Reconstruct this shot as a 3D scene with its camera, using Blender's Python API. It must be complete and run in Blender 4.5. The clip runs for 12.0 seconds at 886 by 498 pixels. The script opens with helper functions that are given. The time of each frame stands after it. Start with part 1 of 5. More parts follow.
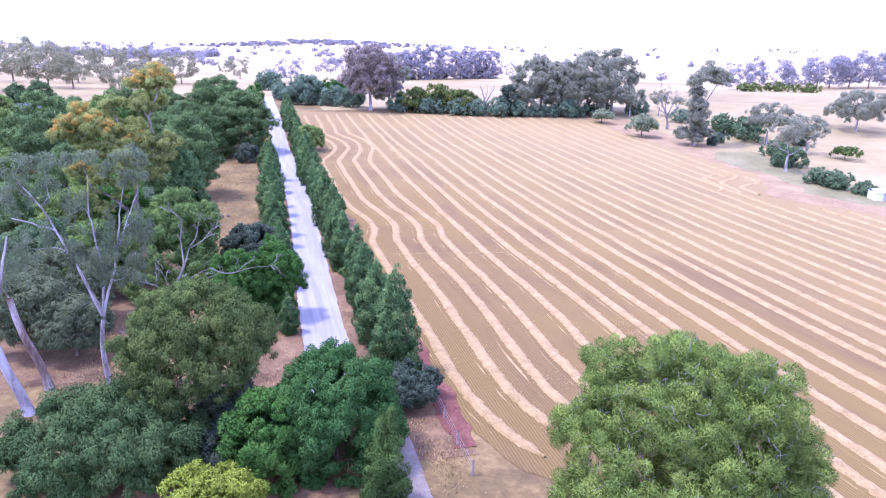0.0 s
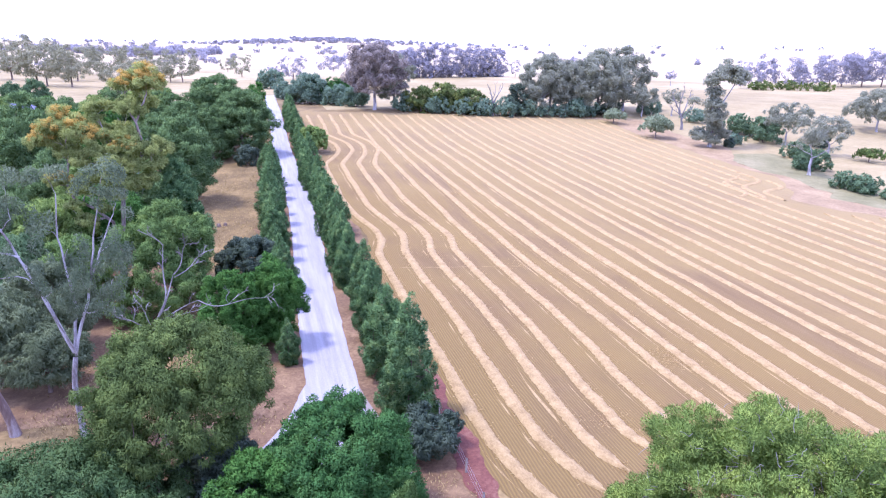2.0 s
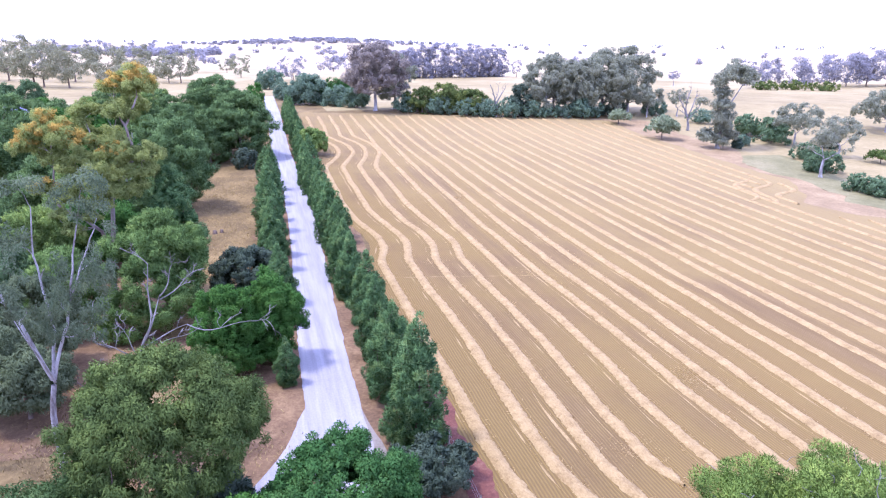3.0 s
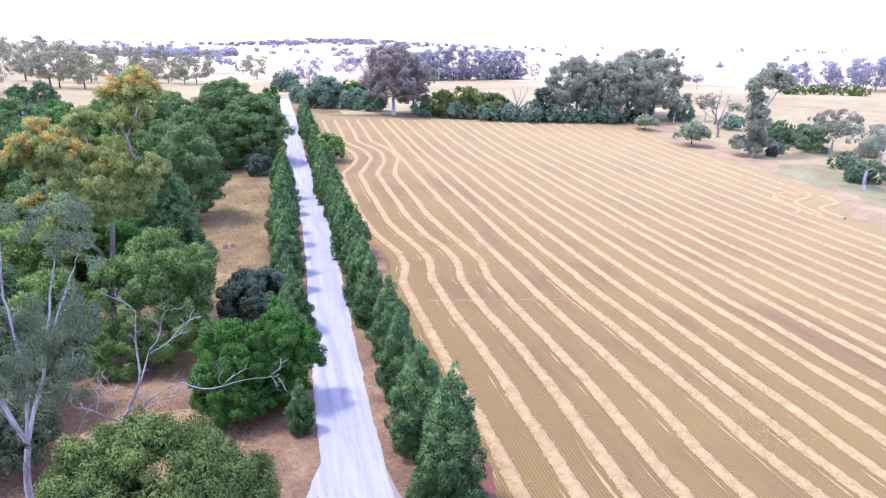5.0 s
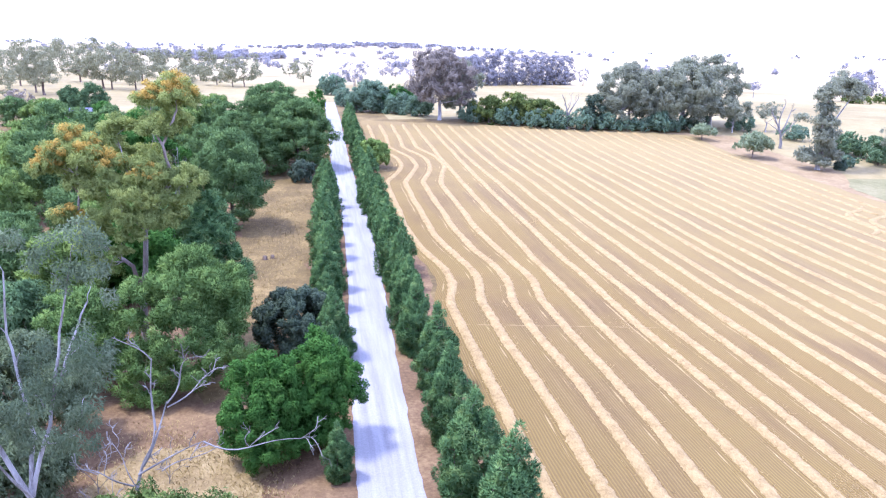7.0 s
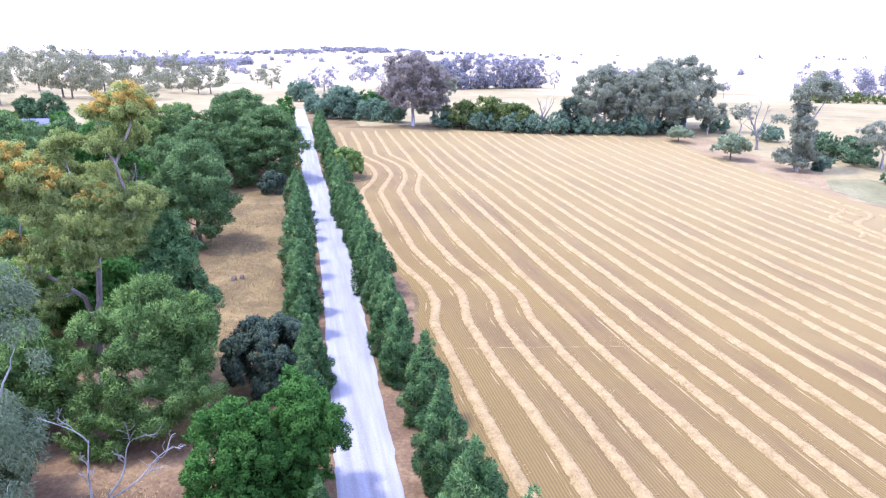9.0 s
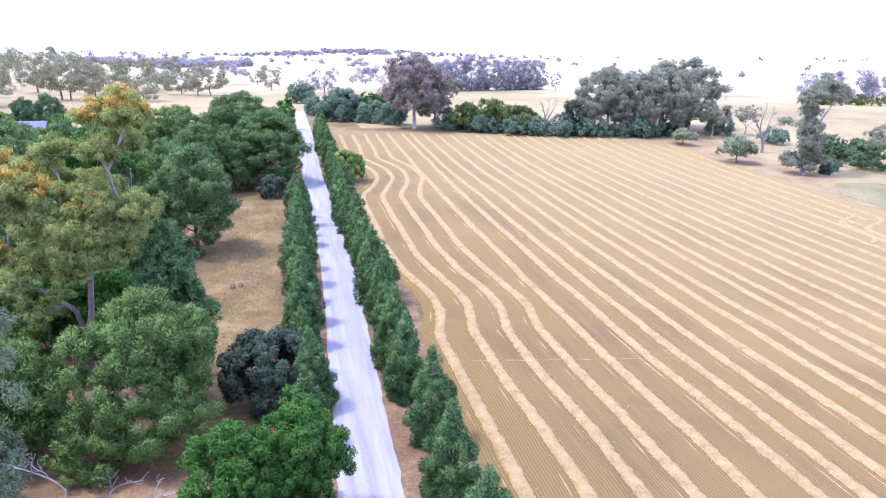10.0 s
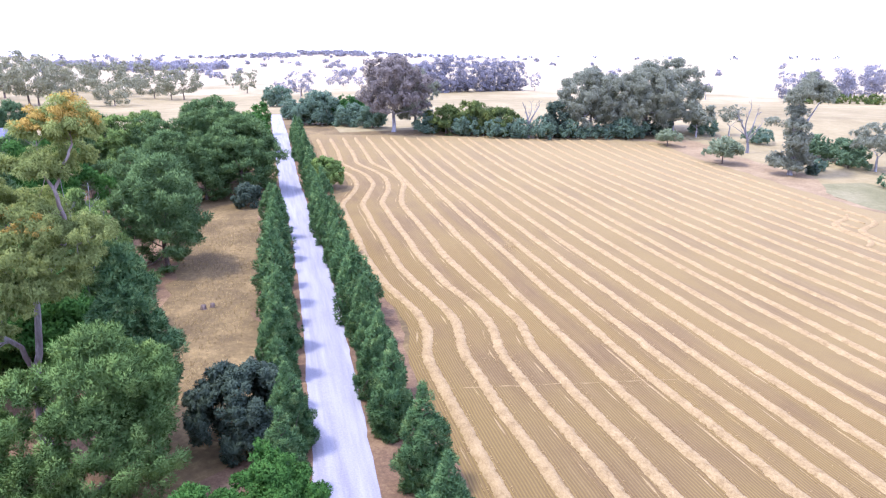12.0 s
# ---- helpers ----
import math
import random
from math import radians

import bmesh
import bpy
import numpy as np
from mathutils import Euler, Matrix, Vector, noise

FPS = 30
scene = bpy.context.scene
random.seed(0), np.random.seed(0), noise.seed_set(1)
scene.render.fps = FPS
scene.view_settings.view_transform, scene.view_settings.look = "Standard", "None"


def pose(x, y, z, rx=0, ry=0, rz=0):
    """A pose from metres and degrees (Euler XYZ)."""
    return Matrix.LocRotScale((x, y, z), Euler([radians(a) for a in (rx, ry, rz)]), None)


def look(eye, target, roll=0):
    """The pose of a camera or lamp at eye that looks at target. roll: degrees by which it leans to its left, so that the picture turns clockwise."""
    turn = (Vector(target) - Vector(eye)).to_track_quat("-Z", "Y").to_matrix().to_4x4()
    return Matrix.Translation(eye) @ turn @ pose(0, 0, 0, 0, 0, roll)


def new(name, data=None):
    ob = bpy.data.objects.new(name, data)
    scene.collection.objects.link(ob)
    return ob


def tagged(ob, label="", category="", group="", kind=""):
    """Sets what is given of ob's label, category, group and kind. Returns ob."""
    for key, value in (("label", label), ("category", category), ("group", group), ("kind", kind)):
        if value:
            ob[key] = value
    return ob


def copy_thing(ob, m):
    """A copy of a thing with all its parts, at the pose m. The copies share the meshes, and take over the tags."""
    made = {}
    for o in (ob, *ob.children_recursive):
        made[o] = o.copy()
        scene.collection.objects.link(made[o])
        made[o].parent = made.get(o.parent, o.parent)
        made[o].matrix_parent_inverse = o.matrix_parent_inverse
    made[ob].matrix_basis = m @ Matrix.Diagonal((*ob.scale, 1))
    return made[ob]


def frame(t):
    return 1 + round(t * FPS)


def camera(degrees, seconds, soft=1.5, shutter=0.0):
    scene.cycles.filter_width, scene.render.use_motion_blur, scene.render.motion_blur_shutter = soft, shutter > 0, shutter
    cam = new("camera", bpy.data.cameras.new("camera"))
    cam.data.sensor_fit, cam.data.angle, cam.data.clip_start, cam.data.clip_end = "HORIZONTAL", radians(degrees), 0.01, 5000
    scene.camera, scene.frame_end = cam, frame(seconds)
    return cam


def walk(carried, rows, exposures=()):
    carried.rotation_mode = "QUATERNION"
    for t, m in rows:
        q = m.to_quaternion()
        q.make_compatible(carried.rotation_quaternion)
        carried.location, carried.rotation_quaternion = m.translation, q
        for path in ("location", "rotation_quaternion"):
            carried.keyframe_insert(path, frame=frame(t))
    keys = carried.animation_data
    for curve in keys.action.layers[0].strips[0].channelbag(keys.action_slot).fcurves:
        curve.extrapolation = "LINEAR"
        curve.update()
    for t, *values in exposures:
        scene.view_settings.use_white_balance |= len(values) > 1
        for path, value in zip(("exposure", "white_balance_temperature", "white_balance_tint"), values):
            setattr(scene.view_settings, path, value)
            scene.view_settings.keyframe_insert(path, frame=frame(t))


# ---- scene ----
cam = camera(66.2, 12.0, 1.2)
PATH = [
    (0, (-5.885, -1.34, 27.752), (-5.377, 0.512, 27.191), 0.7),
    (0.5, (-5.674, 0.433, 27.713), (-5.171, 2.285, 27.152), 0.6),
    (1, (-5.486, 2.232, 27.757), (-4.985, 4.085, 27.193), 0.6),
    (1.5, (-5.396, 4.207, 27.821), (-4.896, 6.058, 27.254), 0.6),
    (2, (-5.236, 6.249, 27.794), (-4.736, 8.101, 27.227), 0.7),
    (2.5, (-5.067, 8.38, 27.794), (-4.568, 10.231, 27.225), 0.7),
    (3, (-4.87, 10.458, 27.747), (-4.37, 12.31, 27.18), 0.6),
    (5, (-4.57, 18.104, 27.938), (-4.109, 19.967, 27.375), 0.8),
    (5.5, (-4.443, 19.646, 27.927), (-4.07, 21.529, 27.366), 1.1),
    (6, (-4.427, 21.217, 27.962), (-4.07, 23.104, 27.404), 1.2),
    (6.5, (-4.383, 22.666, 27.983), (-4.032, 24.555, 27.428), 1.1),
    (7, (-4.448, 24.218, 28.005), (-4.102, 26.108, 27.451), 1.2),
    (9, (-4.53, 29.655, 28.073), (-4.106, 31.532, 27.531), 0.6),
    (9.5, (-4.539, 30.982, 28.052), (-4.091, 32.855, 27.514), 0.5),
    (10, (-4.57, 32.346, 28.101), (-4.145, 34.225, 27.563), 0.6),
    (10.5, (-4.444, 33.584, 28.112), (-4.057, 35.471, 27.574), 0.6),
    (11, (-4.365, 34.935, 28.183), (-3.956, 36.817, 27.645), 0.5),
    (11.5, (-4.209, 36.344, 28.265), (-3.762, 38.218, 27.728), 0.4),
    (12, (-3.993, 37.759, 28.243), (-3.512, 39.625, 27.708), 0.2),
]
walk(cam, [(t, look(eye, target, roll)) for t, eye, target, roll in PATH],
     [(0.0, 0.92, 5070, 39.0), (3.0, 0.87, 5220, 29.0), (5.5, 0.85, 5320, 25.0), (6.0, 0.95, 5160, 23.0), (6.5, 1.03, 5150, 22.0), (7.0, 1.06, 5150, 21.0), (9.0, 0.98, 5160, 22.0), (10.5, 0.84, 5320, 24.0), (12.0, 0.85, 5320, 24.0)])

# ---- world, sun, exposure ----
SUN_ELEVATION, SUN_FROM = radians(66), radians(176)   # compass of the sun, anticlockwise from +x
world = bpy.data.worlds.new("sky")
scene.world = world
world.use_nodes = True
wn, wl = world.node_tree.nodes, world.node_tree.links
sky = wn.new("ShaderNodeTexSky")
sky.sky_type, sky.sun_disc = "NISHITA", False
sky.sun_elevation, sky.sun_rotation = SUN_ELEVATION, radians(90) - SUN_FROM
sky.air_density, sky.dust_density, sky.ozone_density = 1.0, 0.8, 1.0
wn["Background"].inputs["Strength"].default_value = 0.15
veil = wn.new("ShaderNodeMix")          # thin bright haze over the whole sky
veil.data_type, veil.blend_type = "RGBA", "ADD"
veil.inputs["Factor"].default_value, veil.inputs["B"].default_value = 1.0, (5.5, 5.3, 7.3, 1)
wl.new(sky.outputs["Color"], veil.inputs["A"])
wl.new(veil.outputs["Result"], wn["Background"].inputs["Color"])
sun = new("sun", bpy.data.lights.new("sun", "SUN"))
sun.data.energy, sun.data.angle, sun.data.color = 2.5, radians(8), (1.0, 0.92, 0.71)
to_sun = Vector((math.cos(SUN_FROM) * math.cos(SUN_ELEVATION), math.sin(SUN_FROM) * math.cos(SUN_ELEVATION), math.sin(SUN_ELEVATION)))
sun.matrix_world = look(to_sun * 300, (0, 0, 0))


# ---- materials ----
def blank(name):
    mat = bpy.data.materials.new(name)
    mat.use_nodes = True
    n, l = mat.node_tree.nodes, mat.node_tree.links
    return mat, n, l, n["Principled BSDF"]


def noise_node(n, l, scale, detail=4.0, rough=0.55, stretch=None, coords="Object"):
    tc = n.new("ShaderNodeTexCoord")
    tex = n.new("ShaderNodeTexNoise")
    tex.inputs["Scale"].default_value, tex.inputs["Detail"].default_value, tex.inputs["Roughness"].default_value = scale, detail, rough
    src = tc.outputs[coords]
    if stretch:
        mp = n.new("ShaderNodeMapping")
        mp.inputs["Scale"].default_value = stretch
        l.new(src, mp.inputs["Vector"])
        src = mp.outputs["Vector"]
    l.new(src, tex.inputs["Vector"])
    return tex.outputs["Fac"]


def ramp(n, l, fac, stops):
    r = n.new("ShaderNodeValToRGB")
    while len(r.color_ramp.elements) < len(stops):
        r.color_ramp.elements.new(0.5)
    for e, (p, c) in zip(r.color_ramp.elements, stops):
        e.position, e.color = p, (*c, 1)
    l.new(fac, r.inputs["Fac"])
    return r.outputs["Color"]


def mix(n, l, fac, a, b, mode="MIX"):
    m = n.new("ShaderNodeMix")
    m.data_type, m.blend_type = "RGBA", mode
    for sock, v in ((m.inputs["Factor"], fac), (m.inputs["A"], a), (m.inputs["B"], b)):
        if isinstance(v, bpy.types.NodeSocket):
            l.new(v, sock)
        else:
            sock.default_value = v if isinstance(v, (int, float)) else (*v, 1)
    return m.outputs["Result"]


def sums(n, l, op, a, b=0.0):
    m = n.new("ShaderNodeMath")
    m.operation = op
    for sock, v in ((m.inputs[0], a), (m.inputs[1], b)):
        if isinstance(v, bpy.types.NodeSocket):
            l.new(v, sock)
        else:
            sock.default_value = v
    return m.outputs[0]


def bump(n, l, bsdf, height, strength, distance):
    b = n.new("ShaderNodeBump")
    b.inputs["Strength"].default_value, b.inputs["Distance"].default_value = strength, distance
    l.new(height, b.inputs["Height"])
    l.new(b.outputs["Normal"], bsdf.inputs["Normal"])


def leaf_material(name, dark, mid, light, translucent=0.3, each=0.32, drifts=0.95, less=0.12, scale=0.5):
    """Foliage: every leaf its own tone, with slow drifts through the crown."""
    mat, n, l, p = blank(name)
    geo = n.new("ShaderNodeNewGeometry")
    drift = noise_node(n, l, scale, 2.0)
    tone = sums(n, l, "ADD", sums(n, l, "MULTIPLY", geo.outputs["Random Per Island"], each), sums(n, l, "MULTIPLY", drift, drifts))
    tone = sums(n, l, "SUBTRACT", tone, less)
    col = ramp(n, l, tone, [(0.1, dark), (0.5, mid), (0.9, light)])
    l.new(col, p.inputs["Base Color"])
    p.inputs["Roughness"].default_value, p.inputs["Specular IOR Level"].default_value = 0.75, 0.08
    tr, mx = n.new("ShaderNodeBsdfTranslucent"), n.new("ShaderNodeMixShader")
    l.new(col, tr.inputs["Color"])
    mx.inputs["Fac"].default_value = translucent
    l.new(p.outputs["BSDF"], mx.inputs[1])
    l.new(tr.outputs["BSDF"], mx.inputs[2])
    l.new(mx.outputs["Shader"], n["Material Output"].inputs["Surface"])
    return mat


def bark_material(name, a, b, c, scale=3.0):
    mat, n, l, p = blank(name)
    big = noise_node(n, l, scale * 0.3, 3.0, 0.6, (1, 1, 0.3))
    fine = noise_node(n, l, scale * 4, 5.0, 0.65, (1, 1, 0.25))
    col = ramp(n, l, sums(n, l, "ADD", sums(n, l, "MULTIPLY", big, 0.7), sums(n, l, "MULTIPLY", fine, 0.3)), [(0.39, a), (0.5, b), (0.61, c)])
    l.new(col, p.inputs["Base Color"])
    p.inputs["Roughness"].default_value = 0.85
    bump(n, l, p, fine, 0.6, 0.05)
    return mat


def soil_material(name, colors, scale=0.08, fine=3.0, relief=0.08):
    """Ground cover: broad patches, clumps and grain."""
    mat, n, l, p = blank(name)
    broad = noise_node(n, l, scale, 4.0, 0.6)
    clump = noise_node(n, l, scale * 9, 5.0, 0.65)
    grain = noise_node(n, l, fine, 6.0, 0.7)
    f = sums(n, l, "ADD", sums(n, l, "MULTIPLY", broad, 0.45), sums(n, l, "ADD", sums(n, l, "MULTIPLY", clump, 0.3), sums(n, l, "MULTIPLY", grain, 0.25)))
    k = len(colors)
    col = ramp(n, l, f, [(0.36 + 0.28 * i / (k - 1), c) for i, c in enumerate(colors)])
    l.new(col, p.inputs["Base Color"])
    p.inputs["Roughness"].default_value, p.inputs["Specular IOR Level"].default_value = 0.95, 0.15
    bump(n, l, p, grain, 0.7, relief)
    return mat


def pasture_material():
    """Dry pasture; far out its colour is lifted almost to white in place of haze."""
    mat, n, l, p = blank("dry_pasture")
    tc, sep = n.new("ShaderNodeTexCoord"), n.new("ShaderNodeSeparateXYZ")
    l.new(tc.outputs["Object"], sep.inputs["Vector"])
    broad, clump, grain = noise_node(n, l, 0.012, 4.0, 0.6), noise_node(n, l, 0.1, 5.0, 0.65), noise_node(n, l, 0.6, 6.0, 0.7)
    f = sums(n, l, "ADD", sums(n, l, "MULTIPLY", broad, 0.45), sums(n, l, "ADD", sums(n, l, "MULTIPLY", clump, 0.3), sums(n, l, "MULTIPLY", grain, 0.25)))
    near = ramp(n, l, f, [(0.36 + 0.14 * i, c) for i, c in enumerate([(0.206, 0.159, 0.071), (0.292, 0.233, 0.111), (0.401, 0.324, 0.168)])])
    hazed_land = ramp(n, l, f, [(0.36 + 0.14 * i, c) for i, c in enumerate([(0.340, 0.270, 0.149), (0.470, 0.382, 0.225), (0.620, 0.519, 0.324)])])
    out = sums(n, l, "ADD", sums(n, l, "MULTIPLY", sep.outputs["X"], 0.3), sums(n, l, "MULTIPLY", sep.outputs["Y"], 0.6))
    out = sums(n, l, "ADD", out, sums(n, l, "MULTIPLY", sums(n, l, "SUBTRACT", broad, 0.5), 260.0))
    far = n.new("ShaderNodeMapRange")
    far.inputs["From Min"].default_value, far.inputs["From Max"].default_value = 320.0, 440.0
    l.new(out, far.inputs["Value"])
    l.new(mix(n, l, far.outputs["Result"], near, hazed_land), p.inputs["Base Color"])
    p.inputs["Roughness"].default_value, p.inputs["Specular IOR Level"].default_value = 0.95, 0.15
    bump(n, l, p, grain, 0.7, 0.08)
    return mat


def stubble_material():
    """Cut stubble: drill rows along y, straw litter, green regrowth and bare patches."""
    mat, n, l, p = blank("stubble")
    tc = n.new("ShaderNodeTexCoord")
    sep = n.new("ShaderNodeSeparateXYZ")
    l.new(tc.outputs["Object"], sep.inputs["Vector"])
    wobble = noise_node(n, l, 0.15, 2.0)
    along = sums(n, l, "ADD", sep.outputs["X"], sums(n, l, "MULTIPLY", wobble, 0.5))
    rows = sums(n, l, "SINE", sums(n, l, "MULTIPLY", along, 2 * math.pi / 0.27))
    rows = sums(n, l, "MULTIPLY_ADD", rows, 0.5)
    rows.node.inputs[2].default_value = 0.5
    streak = noise_node(n, l, 1.0, 5.0, 0.65, (1.2, 0.06, 1))
    patch = noise_node(n, l, 0.05, 4.0, 0.6)
    grain = noise_node(n, l, 5.0, 5.0, 0.7)
    straw = ramp(n, l, sums(n, l, "ADD", sums(n, l, "MULTIPLY", streak, 0.6), sums(n, l, "MULTIPLY", grain, 0.4)),
                 [(0.36, (0.155, 0.103, 0.041)), (0.5, (0.202, 0.137, 0.053)), (0.64, (0.268, 0.187, 0.076))])
    warm = mix(n, l, ramp(n, l, patch, [(0.42, (0, 0, 0)), (0.62, (1, 1, 1))]), straw, (0.25, 0.175, 0.052), "MIX")
    warm.node.inputs["Factor"].default_value = 0.3
    passes = noise_node(n, l, 1.0, 1.0, 0.4, (0.24, 0.008, 1))
    warm = mix(n, l, ramp(n, l, passes, [(0.44, (0, 0, 0)), (0.56, (0.75, 0.75, 0.75))]), warm, (0.255, 0.178, 0.05))
    soil = mix(n, l, 0.75, warm, (0.135, 0.08, 0.04))
    col = mix(n, l, sums(n, l, "MULTIPLY", rows, 0.95), warm, soil)
    across = sums(n, l, "ADD", sep.outputs["X"], sums(n, l, "MULTIPLY", sep.outputs["Y"], 0.5))   # stubble paled with distance towards the creek, haze put into its colour
    stretch_ = sums(n, l, "ADD", across, sums(n, l, "MULTIPLY", patch, 60.0))
    dense = n.new("ShaderNodeMapRange")   # darker olive painted in towards the road for the steeper view between rows
    dense.inputs["From Min"].default_value, dense.inputs["From Max"].default_value = 100.0, 45.0
    l.new(sums(n, l, "ADD", across, sums(n, l, "MULTIPLY", patch, 25.0)), dense.inputs["Value"])
    col = mix(n, l, sums(n, l, "MULTIPLY", dense.outputs["Result"], 0.42), col, (0.135, 0.088, 0.03))
    pale = n.new("ShaderNodeMapRange")
    pale.inputs["From Min"].default_value, pale.inputs["From Max"].default_value = 110.0, 225.0
    l.new(stretch_, pale.inputs["Value"])
    col = mix(n, l, sums(n, l, "MULTIPLY", pale.outputs["Result"], 0.7), col, (0.325, 0.248, 0.115))
    l.new(col, p.inputs["Base Color"])
    p.inputs["Roughness"].default_value, p.inputs["Specular IOR Level"].default_value = 0.95, 0.15
    bump(n, l, p, sums(n, l, "SUBTRACT", sums(n, l, "MULTIPLY", grain, 0.6), rows), 0.6, 0.08)
    return mat


def straw_material():
    mat, n, l, p = blank("straw")
    fine = noise_node(n, l, 6.0, 6.0, 0.75, (1.0, 0.6, 1.0))
    mid = noise_node(n, l, 0.9, 4.0, 0.6)
    col = ramp(n, l, sums(n, l, "ADD", sums(n, l, "MULTIPLY", fine, 0.6), sums(n, l, "MULTIPLY", mid, 0.4)),
               [(0.36, (0.225, 0.15, 0.06)), (0.5, (0.335, 0.236, 0.102)), (0.64, (0.425, 0.31, 0.14))])
    l.new(col, p.inputs["Base Color"])
    p.inputs["Roughness"].default_value, p.inputs["Specular IOR Level"].default_value = 0.9, 0.2
    bump(n, l, p, fine, 0.9, 0.12)
    return mat


def gravel_material():
    """White limestone gravel with two worn wheel tracks and loose stones."""
    mat, n, l, p = blank("limestone_gravel")
    fine = noise_node(n, l, 7.0, 6.0, 0.75)
    drag = noise_node(n, l, 0.9, 4.0, 0.6, (1.6, 0.08, 1))
    col = ramp(n, l, sums(n, l, "ADD", sums(n, l, "MULTIPLY", fine, 0.45), sums(n, l, "MULTIPLY", drag, 0.55)),
               [(0.33, (0.21, 0.197, 0.20)), (0.5, (0.30, 0.287, 0.298)), (0.66, (0.385, 0.37, 0.385))])
    l.new(col, p.inputs["Base Color"])
    p.inputs["Roughness"].default_value = 0.9
    bump(n, l, p, fine, 0.6, 0.05)
    return mat


def plain_material(name, color, rough=0.6, metallic=0.0, spread=0.12):
    mat, n, l, p = blank(name)
    f = noise_node(n, l, 1.5, 4.0)
    lo, hi = [c * (1 - spread) for c in color], [min(1, c * (1 + spread)) for c in color]
    l.new(ramp(n, l, f, [(0.35, lo), (0.65, hi)]), p.inputs["Base Color"])
    p.inputs["Roughness"].default_value, p.inputs["Metallic"].default_value = rough, metallic
    return mat


MID_GRASS = pasture_material()
DRY_GRASS = soil_material("dry_grass", [(0.092, 0.065, 0.031), (0.167, 0.117, 0.049), (0.302, 0.214, 0.088)], 0.13, 2.5)
RED_SOIL = soil_material("needle_litter", [(0.095, 0.058, 0.033), (0.168, 0.105, 0.056), (0.291, 0.194, 0.097)], 0.3, 5.0)
BURNT = soil_material("red_earth", [(0.089, 0.035, 0.029), (0.149, 0.060, 0.044), (0.230, 0.120, 0.080)], 0.4, 5.0)
BARE = soil_material("bare_bank", [(0.190, 0.133, 0.068), (0.280, 0.199, 0.104), (0.380, 0.285, 0.152)], 0.15, 3.0)
GREEN_GRASS = soil_material("creek_grass", [(0.145, 0.135, 0.06), (0.21, 0.19, 0.09), (0.29, 0.25, 0.135)], 0.12, 3.0)
GOLD_GRASS = soil_material("golden_dry_grass", [(0.15, 0.105, 0.05), (0.27, 0.195, 0.09), (0.38, 0.29, 0.145)], 0.35, 5.0)
TUFT = leaf_material("dry_tussock", (0.19, 0.135, 0.055), (0.32, 0.24, 0.10), (0.46, 0.36, 0.17), 0.2)
STRAW_BLADE = leaf_material("straw_blades", (0.36, 0.25, 0.11), (0.46, 0.33, 0.155), (0.55, 0.41, 0.20), 0.5)
TRACK = soil_material("worn_track", [(0.153, 0.128, 0.102), (0.216, 0.187, 0.156), (0.279, 0.251, 0.217)], 0.25, 6.0)
STUBBLE, STRAW, GRAVEL = stubble_material(), straw_material(), gravel_material()
PINE_YOUNG = leaf_material("young_pine_needles", (0.041, 0.093, 0.043), (0.134, 0.237, 0.084), (0.302, 0.403, 0.138), 0.24, 0.18, 1.3, 0.28, 1.3)
PINE_DARK = leaf_material("dark_pine_needles", (0.072, 0.123, 0.038), (0.184, 0.273, 0.073), (0.362, 0.461, 0.111), 0.24, 0.18, 1.3, 0.24, 0.6)
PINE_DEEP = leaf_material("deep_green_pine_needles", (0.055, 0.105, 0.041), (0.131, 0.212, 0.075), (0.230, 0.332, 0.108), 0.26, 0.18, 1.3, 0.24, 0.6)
OAK_LEAF = leaf_material("she_oak_needles", (0.065, 0.121, 0.037), (0.149, 0.242, 0.069), (0.276, 0.382, 0.104), 0.24, 0.18, 1.3, 0.24, 0.8)
PINE_LIGHT = leaf_material("bright_pine_needles", (0.080, 0.132, 0.031), (0.185, 0.269, 0.058), (0.384, 0.475, 0.102), 0.26, 0.3, 1.2, 0.26, 0.8)
LIME_LEAF = leaf_material("lime_tree_leaves", (0.029, 0.083, 0.021), (0.065, 0.157, 0.041), (0.116, 0.221, 0.057))
MAPLE_LEAF = leaf_material("maple_leaves", (0.033, 0.091, 0.018), (0.071, 0.171, 0.033), (0.128, 0.236, 0.049))
OLIVE_LEAF = leaf_material("wattle_leaves", (0.050, 0.078, 0.025), (0.103, 0.152, 0.041), (0.210, 0.278, 0.071), 0.3, 0.25, 1.2, 0.22, 0.7)
GREY_LEAF = leaf_material("grey_gum_leaves", (0.08, 0.115, 0.062), (0.15, 0.195, 0.108), (0.245, 0.29, 0.17), 0.4)
RUST_LEAF = leaf_material("olive_gum_leaves", (0.139, 0.178, 0.055), (0.278, 0.329, 0.099), (0.468, 0.493, 0.145), 0.4, 0.3, 1.1, 0.2, 0.45)
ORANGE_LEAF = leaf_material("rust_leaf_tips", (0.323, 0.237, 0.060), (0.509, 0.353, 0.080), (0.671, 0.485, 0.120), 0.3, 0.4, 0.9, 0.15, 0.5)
TEAL_LEAF = leaf_material("blue_green_leaves", (0.054, 0.099, 0.045), (0.109, 0.182, 0.077), (0.180, 0.253, 0.106))
PEPPER_LEAF = leaf_material("pepper_tree_leaves", (0.037, 0.072, 0.025), (0.081, 0.142, 0.048), (0.142, 0.204, 0.068), 0.28, 0.25, 1.15, 0.2, 0.6)
CYPRESS_LEAF = leaf_material("cypress_scales", (0.046, 0.088, 0.024), (0.098, 0.170, 0.044), (0.174, 0.253, 0.067), 0.2, 0.25, 1.1, 0.2, 1.5)
